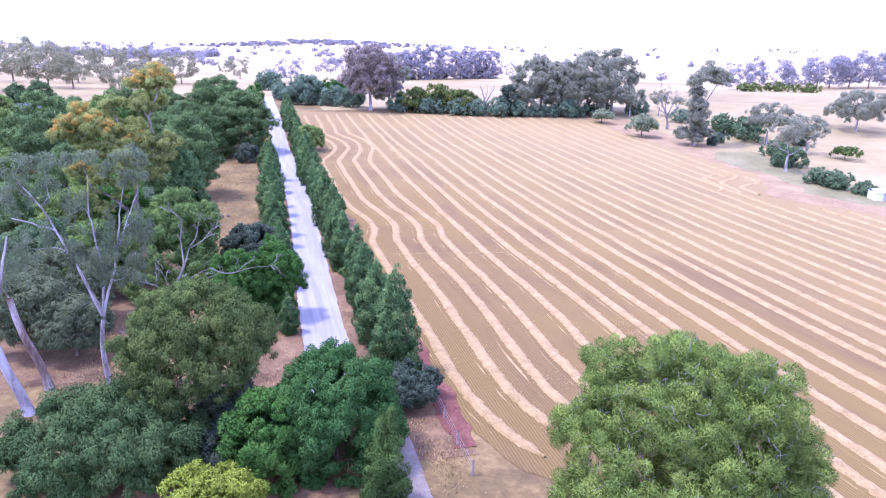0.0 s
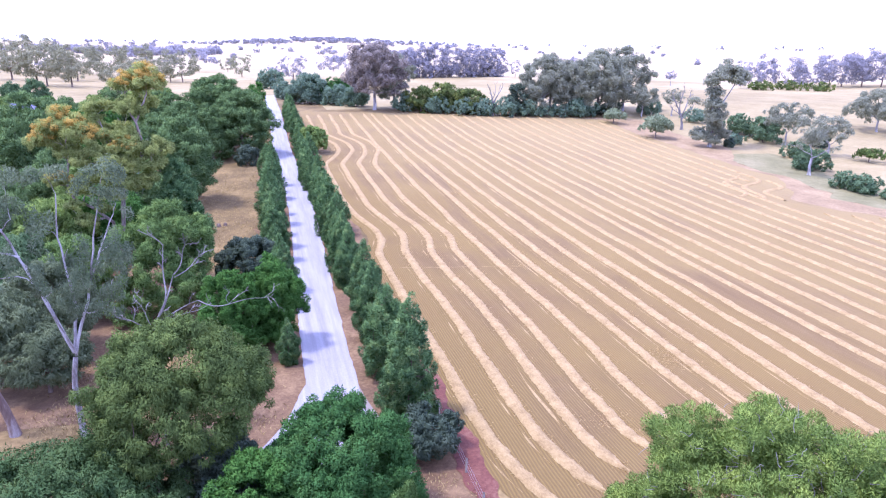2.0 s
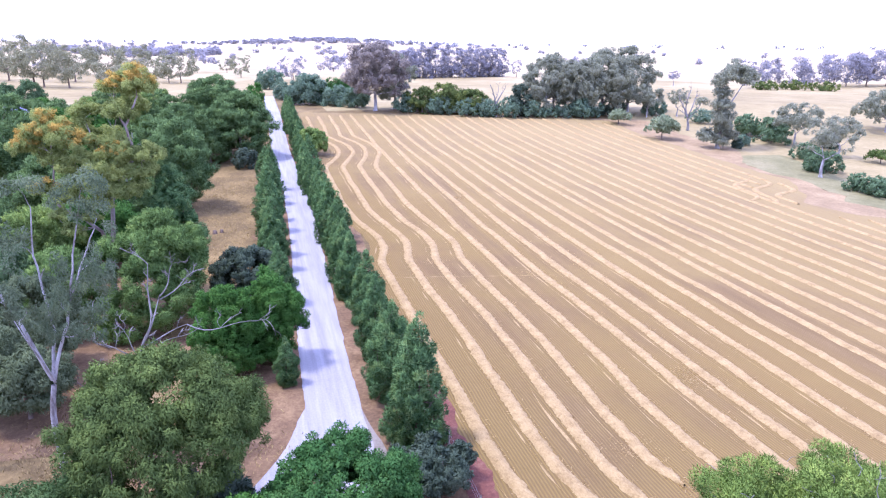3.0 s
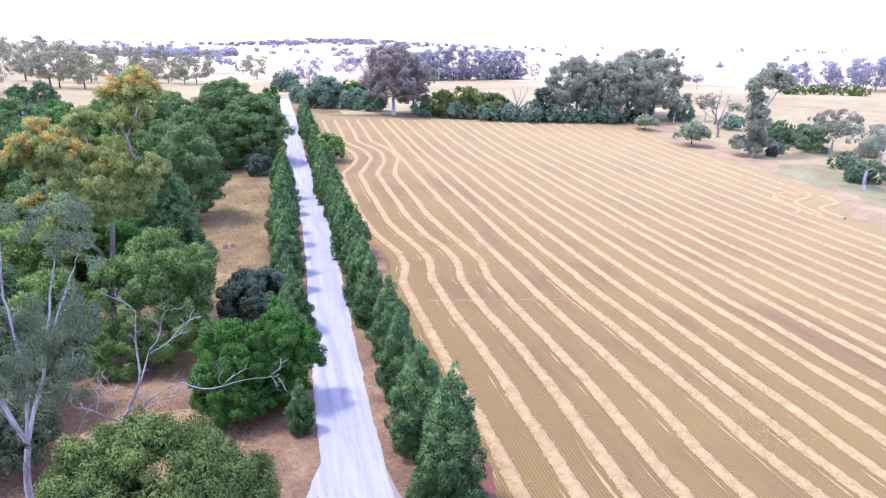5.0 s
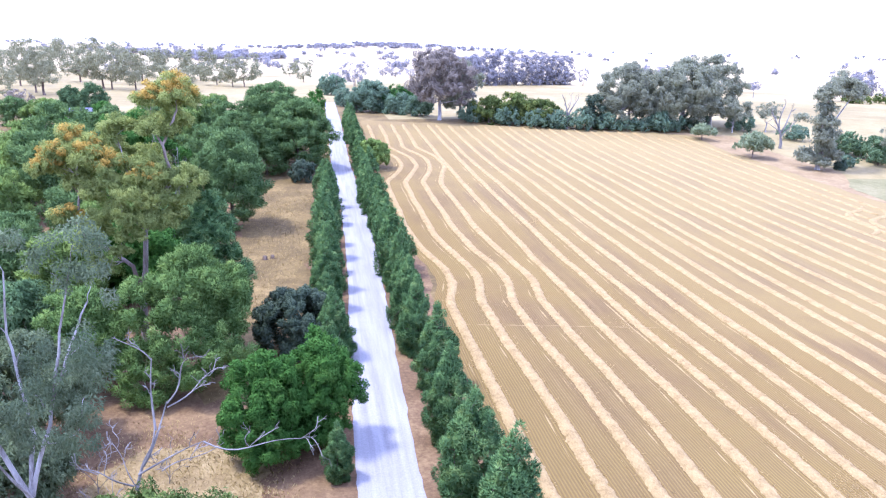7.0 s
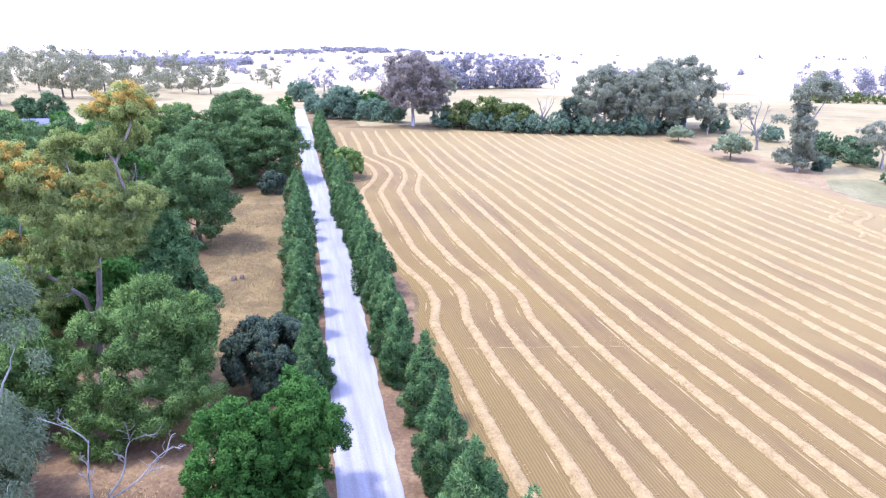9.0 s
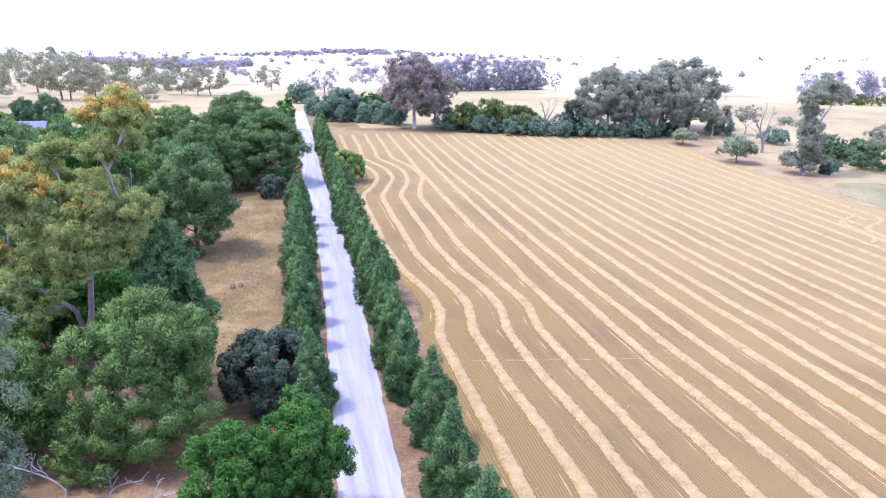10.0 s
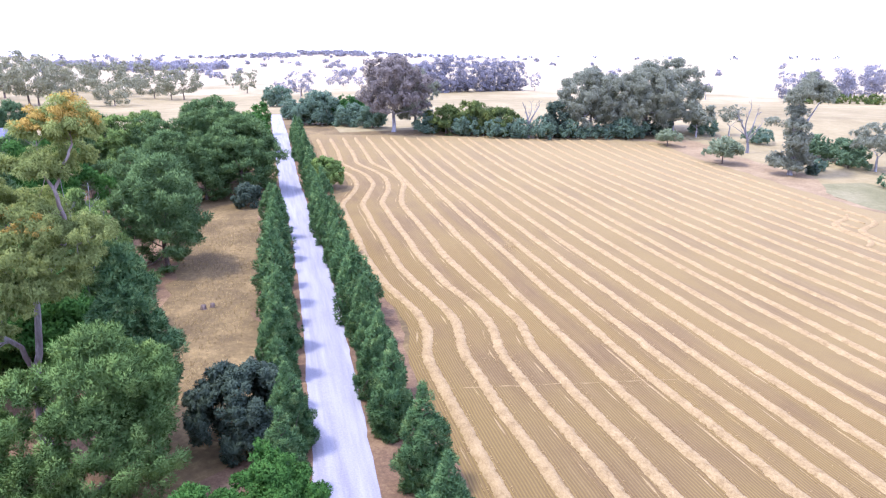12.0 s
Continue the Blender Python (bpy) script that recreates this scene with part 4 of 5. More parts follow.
dead_tree(75.4, 239.4, [((0, 0, -0.3), (0.2, 0, 5.0), 1.2, 0), ((0.2, 0, 4.0), (-2.2, 0, 11.0), 0.7, 5), ((0.2, 0, 4.5), (3.6, 0.4, 10.0), 0.7, 5), ((0.2, 0, 3.0), (3.2, 0, 6.5), 0.5, 4), ((0.1, 0, 4.0), (0.8, 0, 10.5), 0.5, 4)], "bare white dead tree at the far field edge", 32)
dead_tree(132.5, 209.6, [((0, 0, -0.3), (-0.4, 0, 5.0), 1.3, 0), ((-0.4, 0, 4.0), (-4.6, 0, 11.5), 0.7, 6), ((-0.4, 0, 4.5), (2.6, 0.4, 12.0), 0.7, 6), ((-0.4, 0, 4.5), (-0.2, 0, 14.0), 0.6, 6), ((-0.2, 0, 3.0), (4.0, 0, 8.5), 0.5, 5), ((-0.3, 0, 3.0), (-4.8, 0, 7.5), 0.5, 5)], "bare grey dead tree by the creek", 33)
for i, (x, y, h) in enumerate([(-17.4, 61.0, 3.4), (-15.2, 66.5, 2.6), (-19.5, 66.0, 2.8)]):
    dead_tree(x, y, [((0, 0, -0.2), (0.6, -0.4, h), 0.07, 4), ((0.1, 0, 0.3), (-1.2, 0.3, h * 0.8), 0.06, 4), ((0, 0.1, 0.3), (1.4, 0.4, h * 0.6), 0.05, 3)], "small brittle dead shrub in dry grass", 34 + i)

# ---- pine rows along the road ----
pines = []
for i in range(6):
    h, w = (8.3, 7.6, 7.9, 7.2, 8.6, 7.4)[i], (4.7, 4.3, 4.9, 4.2, 4.5, 4.6)[i]
    pines.append((h, w, tufts_cone(np.random.default_rng(50 + i), h, w, 0.68)))
made = {}


def young_pine(x, y, kind, scale, turn, side):
    key = (kind, y > 105)
    size, h = 0.34 if y > 105 else 0.19, pines[kind][0]
    if key not in made:
        made[key] = tree("young_pine_tree", x, y, pines[kind][2], PINE_YOUNG, BROWN_BARK, "young bushy pine with clumped blue-green needles", "tree", size, 0.7, "needle", 0.12, h * 0.7, 0.35, 60 + kind, "pines along the road", (0, 0), None)
        ob = made[key]
    else:
        ob = copy_thing(made[key], Matrix.Identity(4))
    ob.matrix_basis = Matrix.LocRotScale((x, y, ground_z(x, y)), Euler((0, 0, turn)), (scale, scale, scale * (0.94 + 0.12 * R.random())))


right_row = [(4.7, 54.2, 1.06), (4.8, 61.8, 1.0), (4.4, 69.6, 0.9), (4.6, 78.4, 1.08), (4.3, 86.0, 0.98), (4.6, 92.5, 0.95), (4.3, 98.5, 1.0), (4.7, 104.5, 0.95), (4.2, 110, 1.02), (6.2, 113, 0.85)]
right_row += [(4.6 + 0.4 * R.normal(), 116 + 5.4 * i, 0.92 + 0.1 * R.normal()) for i in range(25)]
left_row = [(-3.5, 65.8, 0.66), (-4.3, 79.5, 0.95), (-4.0, 85.5, 0.98), (-4.2, 92, 0.95), (-3.9, 98.5, 1.0), (-4.2, 105, 0.98), (-4.0, 111.5, 0.9), (-4.3, 118, 1.0)]
left_row += [(-4.2 + 0.3 * R.normal(), 124.5 + 6.0 * i, 0.9 + 0.08 * R.normal()) for i in range(7)]
for i, (x, y, sc) in enumerate(right_row + [(x + (0.2 if y > 100 else -0.1), y, sc * (1.05 if y > 100 else 0.93)) for x, y, sc in left_row]):
    young_pine(x + 0.25 * R.normal(), y, (i * 5 + i // 4) % 6, sc * (0.9 + 0.22 * R.random()), R.random() * 6.28, i)
tree("round_bush", 7.9, 184.5, lumps_round(R, 0.0, 7.0, 7.6, 18, 1.3, 0.85), PINE_DARK, BROWN_BARK, "round dark green bush standing out from the pine row", "shrub", 0.4, 1.3, "broad", 0.15, 1.0, 0.4, 70)

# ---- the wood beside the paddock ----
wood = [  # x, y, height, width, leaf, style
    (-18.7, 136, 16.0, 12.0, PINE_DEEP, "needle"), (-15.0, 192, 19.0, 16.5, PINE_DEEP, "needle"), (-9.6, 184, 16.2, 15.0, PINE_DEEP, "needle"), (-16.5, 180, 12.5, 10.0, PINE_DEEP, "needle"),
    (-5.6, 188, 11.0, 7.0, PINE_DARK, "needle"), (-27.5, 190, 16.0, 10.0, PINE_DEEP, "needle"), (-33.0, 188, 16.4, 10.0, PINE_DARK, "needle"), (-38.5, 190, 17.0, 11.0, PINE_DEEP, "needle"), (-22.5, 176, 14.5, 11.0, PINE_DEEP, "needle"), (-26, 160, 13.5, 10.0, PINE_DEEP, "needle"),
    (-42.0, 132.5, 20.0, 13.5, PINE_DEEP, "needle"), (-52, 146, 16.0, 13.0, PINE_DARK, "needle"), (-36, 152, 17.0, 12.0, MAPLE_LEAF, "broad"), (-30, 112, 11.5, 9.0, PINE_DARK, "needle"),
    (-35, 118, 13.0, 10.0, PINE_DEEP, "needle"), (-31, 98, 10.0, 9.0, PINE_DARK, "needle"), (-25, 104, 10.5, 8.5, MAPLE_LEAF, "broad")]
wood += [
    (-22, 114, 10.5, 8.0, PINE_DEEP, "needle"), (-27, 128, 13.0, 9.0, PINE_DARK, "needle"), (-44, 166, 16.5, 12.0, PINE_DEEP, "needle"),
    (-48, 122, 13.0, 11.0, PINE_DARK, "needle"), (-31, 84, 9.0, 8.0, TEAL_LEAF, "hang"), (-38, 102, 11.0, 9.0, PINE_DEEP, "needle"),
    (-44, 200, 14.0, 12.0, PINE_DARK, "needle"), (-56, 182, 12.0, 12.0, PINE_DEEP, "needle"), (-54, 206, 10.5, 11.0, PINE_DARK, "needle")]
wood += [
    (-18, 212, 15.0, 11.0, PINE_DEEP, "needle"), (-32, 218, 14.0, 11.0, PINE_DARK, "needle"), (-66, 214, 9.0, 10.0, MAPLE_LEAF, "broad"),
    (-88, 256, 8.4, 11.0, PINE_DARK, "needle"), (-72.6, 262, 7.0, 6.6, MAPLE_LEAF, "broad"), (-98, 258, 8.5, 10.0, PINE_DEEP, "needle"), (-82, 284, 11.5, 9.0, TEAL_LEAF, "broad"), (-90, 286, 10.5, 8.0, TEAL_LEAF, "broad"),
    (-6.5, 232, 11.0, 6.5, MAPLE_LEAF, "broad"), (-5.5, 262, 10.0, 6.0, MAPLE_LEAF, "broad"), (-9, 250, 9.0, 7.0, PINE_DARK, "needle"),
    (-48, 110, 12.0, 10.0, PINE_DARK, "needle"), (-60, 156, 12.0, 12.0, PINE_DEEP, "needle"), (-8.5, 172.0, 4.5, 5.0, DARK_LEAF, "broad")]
for i, (x, y, h, w, leaf, style) in enumerate(wood):
    name, lab = {"PINE": ("pine_tree", "dark green rounded pine in the wood"), "MAPL": ("green_tree", "leafy bright green tree in the wood"), "TEAL": ("green_tree", "blue-green leafy tree by the wood"), "DARK": ("dark_bush", "low dark bush at the end of the paddock")}[
        "PINE" if leaf in (PINE_DARK, PINE_DEEP) else "MAPL" if leaf == MAPLE_LEAF else "TEAL" if leaf == TEAL_LEAF else "DARK"]
    r = w * (0.17 if h > 12 else 0.19)
    far = y > 128
    pine = leaf in (PINE_DARK, PINE_DEEP)
    crown = pine_crown(R, h, w, 0.16 if h > 16.1 else 0.06) if pine else lumps_round(R, -0.12 * h, h, w, 20, r * 1.1, 0.9, 0.28)
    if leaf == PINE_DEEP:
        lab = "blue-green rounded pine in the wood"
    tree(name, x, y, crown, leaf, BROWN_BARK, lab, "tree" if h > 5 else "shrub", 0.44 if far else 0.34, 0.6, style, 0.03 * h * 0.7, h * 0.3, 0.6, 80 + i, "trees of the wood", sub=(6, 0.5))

# ---- far side of the field, creek and pastures ----
def gum_lumps(rng, h, w, n, airy=1.0):
    out = []
    for i in range(n):
        t = (i + 0.5) / n
        ph = i * 2.4 + rng.normal() * 0.4
        z = h * (0.98 - 0.62 * t) - 0.05 * h
        ring = w / 2 * (0.35 + 0.6 * math.sin(math.pi * min(1, 0.25 + 0.75 * t)) * rng.random() ** 0.5)
        r = w * (0.15 + 0.06 * rng.random()) * airy
        out.append((ring * math.cos(ph), ring * math.sin(ph), z - r * 0.5, r, r * 0.72))
    return out


far_gums = [  # x, y, height, width, lumps, leaf, label
    (36.0, 257.5, 24.0, 20.0, 24, BROWN_GUM, "big spreading gum with a brownish crown at the field edge"),
    (44.0, 262.0, 20.0, 14.0, 14, HAZE_GUM, "grey gum behind the field edge"),
    (95.3, 241.5, 21.4, 17.0, 18, HAZE_GUM, "large grey-green gum at the creek"), (106.0, 240.0, 19.0, 16.0, 16, HAZE_GUM, "large grey-green gum at the creek"),
    (116.7, 240.0, 22.6, 20.0, 20, HAZE_GUM, "large grey-green gum at the creek"), (130.4, 246.0, 23.3, 19.0, 20, HAZE_GUM, "large grey-green gum at the creek"),
    (123.0, 252.0, 22.0, 18.0, 16, HAZE_GUM, "large grey-green gum at the creek"), (102.0, 250.0, 20.0, 17.0, 16, HAZE_GUM, "large grey-green gum at the creek"),
    (131.8, 234.0, 10.5, 11.0, 12, HAZE_GUM, "small pale-limbed gum at the creek"), (145.0, 235.0, 10.5, 7.5, 8, HAZE_GUM, "small upright gum at the creek"), (-112.0, 300.0, 8.5, 9.0, 6, BROWN_GUM, "small thin-stemmed gum alone in dry pasture"),
    
    (127.6, 146.0, 15.5, 10.0, 10, HAZE_GUM, "thin white-trunked gum on the creek bank"), (151.4, 182.5, 13.2, 13.0, 14, HAZE_GUM, "white-limbed gum on the creek bank"),
    (152.0, 166.0, 12.0, 10.0, 10, HAZE_GUM, "grey gum on the creek bank"), (203.4, 198.9, 14.5, 20.0, 16, HAZE_GUM, "wide spreading gum alone in the pasture"),
    (245.9, 393.4, 9.7, 8.0, 6, HAZE_LEAF, "lone small gum in the far pasture")]
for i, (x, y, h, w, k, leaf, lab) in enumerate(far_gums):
    big = lumps_round(np.random.default_rng(200 + i), 0.0 if leaf == HAZE_GUM else 0.12 * h, h, w, k + 6, w * 0.15, 0.85, 0.3)
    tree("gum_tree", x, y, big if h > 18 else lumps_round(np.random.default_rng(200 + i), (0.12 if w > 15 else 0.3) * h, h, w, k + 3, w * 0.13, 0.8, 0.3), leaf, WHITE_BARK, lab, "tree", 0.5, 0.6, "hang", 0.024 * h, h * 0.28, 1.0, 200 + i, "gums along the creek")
m = 0.181
domes = [(-4, 140, 13), (18, 129, 15), (43, 138, 14), (-12, 150, 11), (57, 144, 8), (28, 146, 12), (0, 165, 12), (-30, 180, 9), (-2, 182, 14), (8, 196, 14), (-6, 206, 13), (4, 218, 13), (-14, 230, 13), (14, 226, 12), (24, 236, 9), (0, 240, 11), (-22, 238, 8)]
domes = [(x * m, ((i * 7) % 5 - 2) * 0.7, (258 - z) * m, r * m * 1.25) for i, (x, z, r) in enumerate(domes)]
tree("gum_tree", 124.2, 182.0, umbrellas(GR, domes, 0.85), HAZE_GUM, WHITE_BARK, "tall upright gum with a flat spreading top", "tree", 0.5, 0.62, "hang", 0.55, 5.0, 0.8, 260, "gums along the creek", (0.4, 0.0), stems=[([(0.4, 0, 5.0), (1.4, 0, 11.0), (4.6, 0, 16.0), (7.4, 0, 20.5)], 0.33), ([(0.4, 0, 5.0), (-0.6, 0, 11.0), (-0.4, 0, 16.0), (0.6, 0, 22.0)], 0.32)])
row = [(90.5, 502, 21, 20), (101, 506, 22, 20), (111, 509, 23, 20), (124, 514, 24, 20), (137.7, 518, 26, 20), (150, 522, 23, 20), (161, 528, 23, 20), (170, 528, 22, 18), (178, 528, 22, 16), (190, 520, 14, 8),
       (282, 366, 18, 18), (296, 370, 17, 14), (308, 366, 19.5, 22), (330, 372, 15, 16), (350, 376, 21, 22), (362, 378, 22, 26), (376, 376, 24, 26), (392, 376, 24, 28), (410, 374, 23, 26), (430, 372, 22, 24),
       (212, 470, 17, 16), (224, 476, 18, 18)]
row += [(-139, 400, 27, 20), (-150, 420, 22, 18), (-122, 455, 22, 21), (-119, 514, 23, 24), (-104, 540, 22, 22), (-129, 463, 26, 22), (-107, 446, 21, 18), (-82, 443, 14, 19), (-72, 515, 15, 20), (-52, 493, 20, 19), (-60, 500, 16, 15)]
row += [(-163, 533, 27, 26), (-180, 480, 22, 20), (-172, 430, 20, 20), (-92, 576, 22, 24), (-15.4, 552, 17, 16), (-28.5, 642, 14, 13), (19.4, 494, 17, 16), (8, 470, 12, 11), (61.6, 633, 12, 13), (75, 630, 9, 9), (50, 628, 9, 8),
        (-200, 560, 22, 24), (-220, 520, 22, 24), (-190, 640, 20, 22), (-140, 620, 18, 20), (-160, 380, 16, 14), (-146, 366, 14, 12)]
for i, (x, y, h, w) in enumerate(row):
    h, w = (h * 1.12, w * 1.15) if x < -40 else (h, w)
    dense = y < 530 and 85 < x < 185
    crown = lumps_round(np.random.default_rng(300 + i), -0.3 * h, h, w, 16, w * 0.2, 0.8, 0.25) if dense else gum_lumps(np.random.default_rng(300 + i), h, w, 15, 0.9)
    tree("gum_tree", x, y, crown, HAZE_LEAF if x > 0 else PASTURE_LEAF, BROWN_BARK, "distant hazy grey gum in a close row" if dense else "distant hazy grey gum in open pasture", "tree", 1.0, 0.5 if dense else 0.42, "hang", 0.018 * h, h * 0.25, 0.8, 300 + i, "gums of the far pasture")
bushes = [  # x, y, height, width, leaf
    (15.5, 291, 12.5, 14.0, HAZE_HEDGE), (24.6, 281, 8.0, 12.0, HAZE_HEDGE), (31.5, 272, 8.0, 9.0, HAZE_HEDGE), (9.6, 292, 9.0, 8.0, HAZE_HEDGE), (26, 292, 10, 12, LIME_LEAF),
    (46.0, 254, 6.0, 9.0, HAZE_HEDGE), (52.0, 252, 9.0, 11.0, YELLOW_LEAF), (61, 250, 10.5, 13.0, YELLOW_LEAF), (69, 246, 9.0, 11.0, YELLOW_LEAF)]
bushes += [(57, 248, 6.5, 10, HAZE_HEDGE), (66, 243.5, 6.0, 10, HAZE_HEDGE), (73, 241.5, 6.0, 8, HAZE_HEDGE),
    (84.6, 240, 11.5, 9.0, DARK_LEAF), (80, 238.5, 6.5, 8, HAZE_HEDGE), (88, 237.5, 6.0, 8, HAZE_HEDGE), (94, 236.5, 4.5, 7, HAZE_HEDGE), (100, 236.5, 5.0, 8, HAZE_HEDGE), (106, 234.5, 7.0, 8, HAZE_HEDGE), (112, 236, 5.0, 8, HAZE_HEDGE), (120, 238, 6, 9, DARK_LEAF), (137, 238, 6, 9, HAZE_HEDGE), (146, 222, 5, 9, HAZE_HEDGE),
    ]
bushes += [(113.6, 221.6, 5.0, 7.2, SAGE_LEAF), (114.7, 196.4, 7.2, 9.0, SAGE_LEAF), (131, 182, 2.6, 3, DARK_LEAF), (136, 186, 3.2, 4, HAZE_HEDGE),
    (148, 200, 6.8, 9, HAZE_BUSH), (153, 194, 7, 10, HAZE_BUSH), (147, 187, 5.0, 9, HAZE_BUSH), (140, 165, 5, 7, HAZE_BUSH), (135, 152, 5.5, 6, HAZE_BUSH), (160, 178, 4.6, 5, DARK_LEAF), (158.4, 158, 3.8, 8, OLIVE_LEAF),
    (125, 132, 4.0, 6, HAZE_BUSH), (126, 127.5, 4.4, 7, HAZE_BUSH), (128, 121.5, 3.0, 5, HAZE_BUSH), (131, 152, 4.6, 5, HAZE_BUSH)]
bushes += [(171, 148, 4, 5, DARK_LEAF),
    (277.7, 350, 5.5, 15, YELLOW_LEAF), (296, 349, 5.6, 14, YELLOW_LEAF), (306, 337, 5.4, 15, YELLOW_LEAF), (2.0, 399, 11.0, 13.5, HAZE_HEDGE), (14, 330, 6, 8, HAZE_HEDGE), (38, 300, 5, 5, HAZE_HEDGE), (5.5, 318, 8, 7, HAZE_HEDGE)]
for i, (x, y, h, w, leaf) in enumerate(bushes):
    lab = {HAZE_HEDGE: "blue-green bush in the hedge at the field edge", YELLOW_LEAF: "dark bush with yellow-green flowering top", LIME_LEAF: "deep green rounded tree by the road", DARK_LEAF: "dark green conifer-like bush", OLIVE_LEAF: "olive-green spreading bush with a short trunk", HAZE_BUSH: "fresh green bush on the creek bank", SAGE_LEAF: "pale grey-green spreading bush on a short trunk"}[leaf]
    tree("bush", x, y, lumps_round(np.random.default_rng(400 + i), (0.15 if leaf in (OLIVE_LEAF, SAGE_LEAF) else -0.2) * h, h, w, 12, min(w, h) * 0.24, 0.85, 0.25), leaf, BROWN_BARK, lab, "shrub", 0.6 if y < 330 else 1.1, 0.7, "broad", 0.02 * h + 0.05, h * 0.3, 0.5, 400 + i, "bushes of field edge and creek")

# distant woods on the low hills
rng = np.random.default_rng(900)
lum = []
def far_clump(x, y, h, w):
    z = ground_z(x, y)
    for _ in range(3):
        r = w * (0.26 + 0.12 * rng.random())
        lum.append((x + w * 0.3 * rng.normal(), y + w * 0.3 * rng.normal(), z + h * (0.12 + 0.4 * rng.random()), r, h * 0.32))
for _ in range(120):
    far_clump(160 + 190 * rng.normal(), 1880 + 90 * rng.normal(), 12, 18)
for _ in range(60):
    far_clump(-170 + 55 * rng.normal(), 1214 + 45 * rng.normal(), 16, 20)
for _ in range(25):
    far_clump(-330 + 30 * rng.normal(), 1350 + 25 * rng.normal(), 12, 18)
for _ in range(330):
    a, d = radians(-30 + 95 * rng.random()), 760 + 1900 * rng.random() ** 0.8
    if a < radians(8) or rng.random() < 0.22:
        far_clump(d * math.sin(a), d * math.cos(a), 9 + 4 * rng.random(), 13)
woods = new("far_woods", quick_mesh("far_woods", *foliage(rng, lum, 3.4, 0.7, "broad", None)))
woods.data.materials.append(HAZE_LEAF)
tagged(woods, "hazy woods and scattered gums on distant low hills", "woods", "", "stuff")

# ---- creek bank, tracks and scattered straw ----
sheet("creek_bank", BARE, band(lambda y: max(field_right(y), 103) - 0.5, lambda y: max(field_right(y), 103) + 2.0 + 9 * smooth(150, 118, y) + 12 * smooth(158, 180, y), 90, 232, 2.0, 6, 1.2, 21), 0.05, "bare trampled bank between field and creek", "bank")
sheet("creek_flat", GREEN_GRASS, band(lambda y: max(field_right(y), 103) + 1.8 + 9 * smooth(150, 118, y), lambda y: 134 + 6 * smooth(140, 190, y), 96, 172, 2.0, 6, 2.5, 22), 0.04, "strip of greener grass along the creek", "grass")
sheet("wheel_track", STRAW, [[(x, 92.6 - 0.12 * (x - 11) + 0.25 * noise.noise((x * 0.6, 3.0, 0.0)) + d * (0.1 + max(0.0, 1.4 * noise.noise((x * 0.9, 8.0, 0.0)) + 0.4))) for d in (-0.11, 0.0, 0.11)] for x in spread(10.8, 33, 0.3)], 0.06, "faint pale wheel mark crossing the stubble", "track")


for i, (x0, y0, x1, y1) in enumerate([(92.0, 126.5, 105.5, 147.0), (95.0, 125.0, 109.0, 144.5), (99.0, 123.5, 111.5, 140.0)]):
    verts, faces = [], []
    for j in range(61):
        t = j / 60
        cx, cy = x0 + (x1 - x0) * t + 1.5 * math.sin(t * 8.0 + i), y0 + (y1 - y0) * t - 1.0 * math.sin(t * 8.0 + i)
        half = 0.75 * math.sin(math.pi * (0.04 + 0.92 * t)) ** 0.4 + 0.12 * noise.noise((i * 7.0, t * 30, 1.0))
        for u in (-1, -0.5, 0, 0.5, 1):
            verts.append((cx + half * u * 0.8, cy - half * u * 0.6, ground_z(cx, cy) + 0.05 + (1 - u * u) * (0.26 + 0.1 * noise.noise((t * 40, u, i)))))
    for j in range(60):
        faces += [(j * 5 + q, j * 5 + q + 1, j * 5 + q + 6, j * 5 + q + 5) for q in range(4)]
    curl = new("straw_curl", mesh_of("straw_curl", verts, faces))
    curl.data.materials.append(STRAW)
    tagged(curl, "winding heap of straw where the harvester turned", "windrow", "straw curls at the field edge")


def scatter(name, mat, spots, rng, size, upright, label, category, kind):
    """Loose blades or straws on the ground: spots as (x, y, spread x, spread y, count)."""
    pos = np.concatenate([np.stack([x + sx * rng.normal(size=k), y + sy * rng.normal(size=k)], 1) for x, y, sx, sy, k in spots])
    k = len(pos)
    base = np.column_stack([pos, [ground_z(x, y) + 0.05 for x, y in pos]])
    turn = unit(rng.normal(size=(k, 3)) * np.array([1, 1, 0.15]) + np.array([0, 0, upright]))
    side = unit(np.cross(turn, rng.normal(size=(k, 3)))) * (size * 0.12)
    side = side * np.where(np.cross(side, turn)[:, 2] > 0, 1.0, -1.0)[:, None]
    ln = (size * (0.6 + 0.8 * rng.random(k)))[:, None]
    v = np.stack([base, base + turn * ln * 0.5 + side, base + turn * ln, base + turn * ln * 0.5 - side], 1).reshape(-1, 3)
    up = np.repeat(unit(np.array([0, 0, 1.0]) + 0.35 * rng.normal(size=(k, 3))), 4, axis=0)
    ob = new(name, quick_mesh(name, v, np.arange(4 * k).reshape(-1, 4), up))
    ob.data.materials.append(mat)
    return tagged(ob, label, category, "", kind)


RS = np.random.default_rng(77)
scatter("loose_straw", STRAW_BLADE, [(32.5, 60.5, 1.2, 1.0, 500), (33.5, 58.5, 1.0, 0.6, 300), (32.2, 136, 1.4, 1.1, 500), (21.0, 50.0, 1.0, 0.9, 300), (29.6, 91, 1.0, 1.0, 250), (9.6, 82.4, 0.7, 0.25, 200), (17.8, 98, 1.0, 0.8, 200)], RS, 0.2, 0.03, "loose heaps of straw where the harvester turned", "straw", "stuff")
tufts = [(-11.5 + 3.0 * RS.normal(), 94 + 70 * RS.random(), 1.5, 1.9, 34) for _ in range(190)]
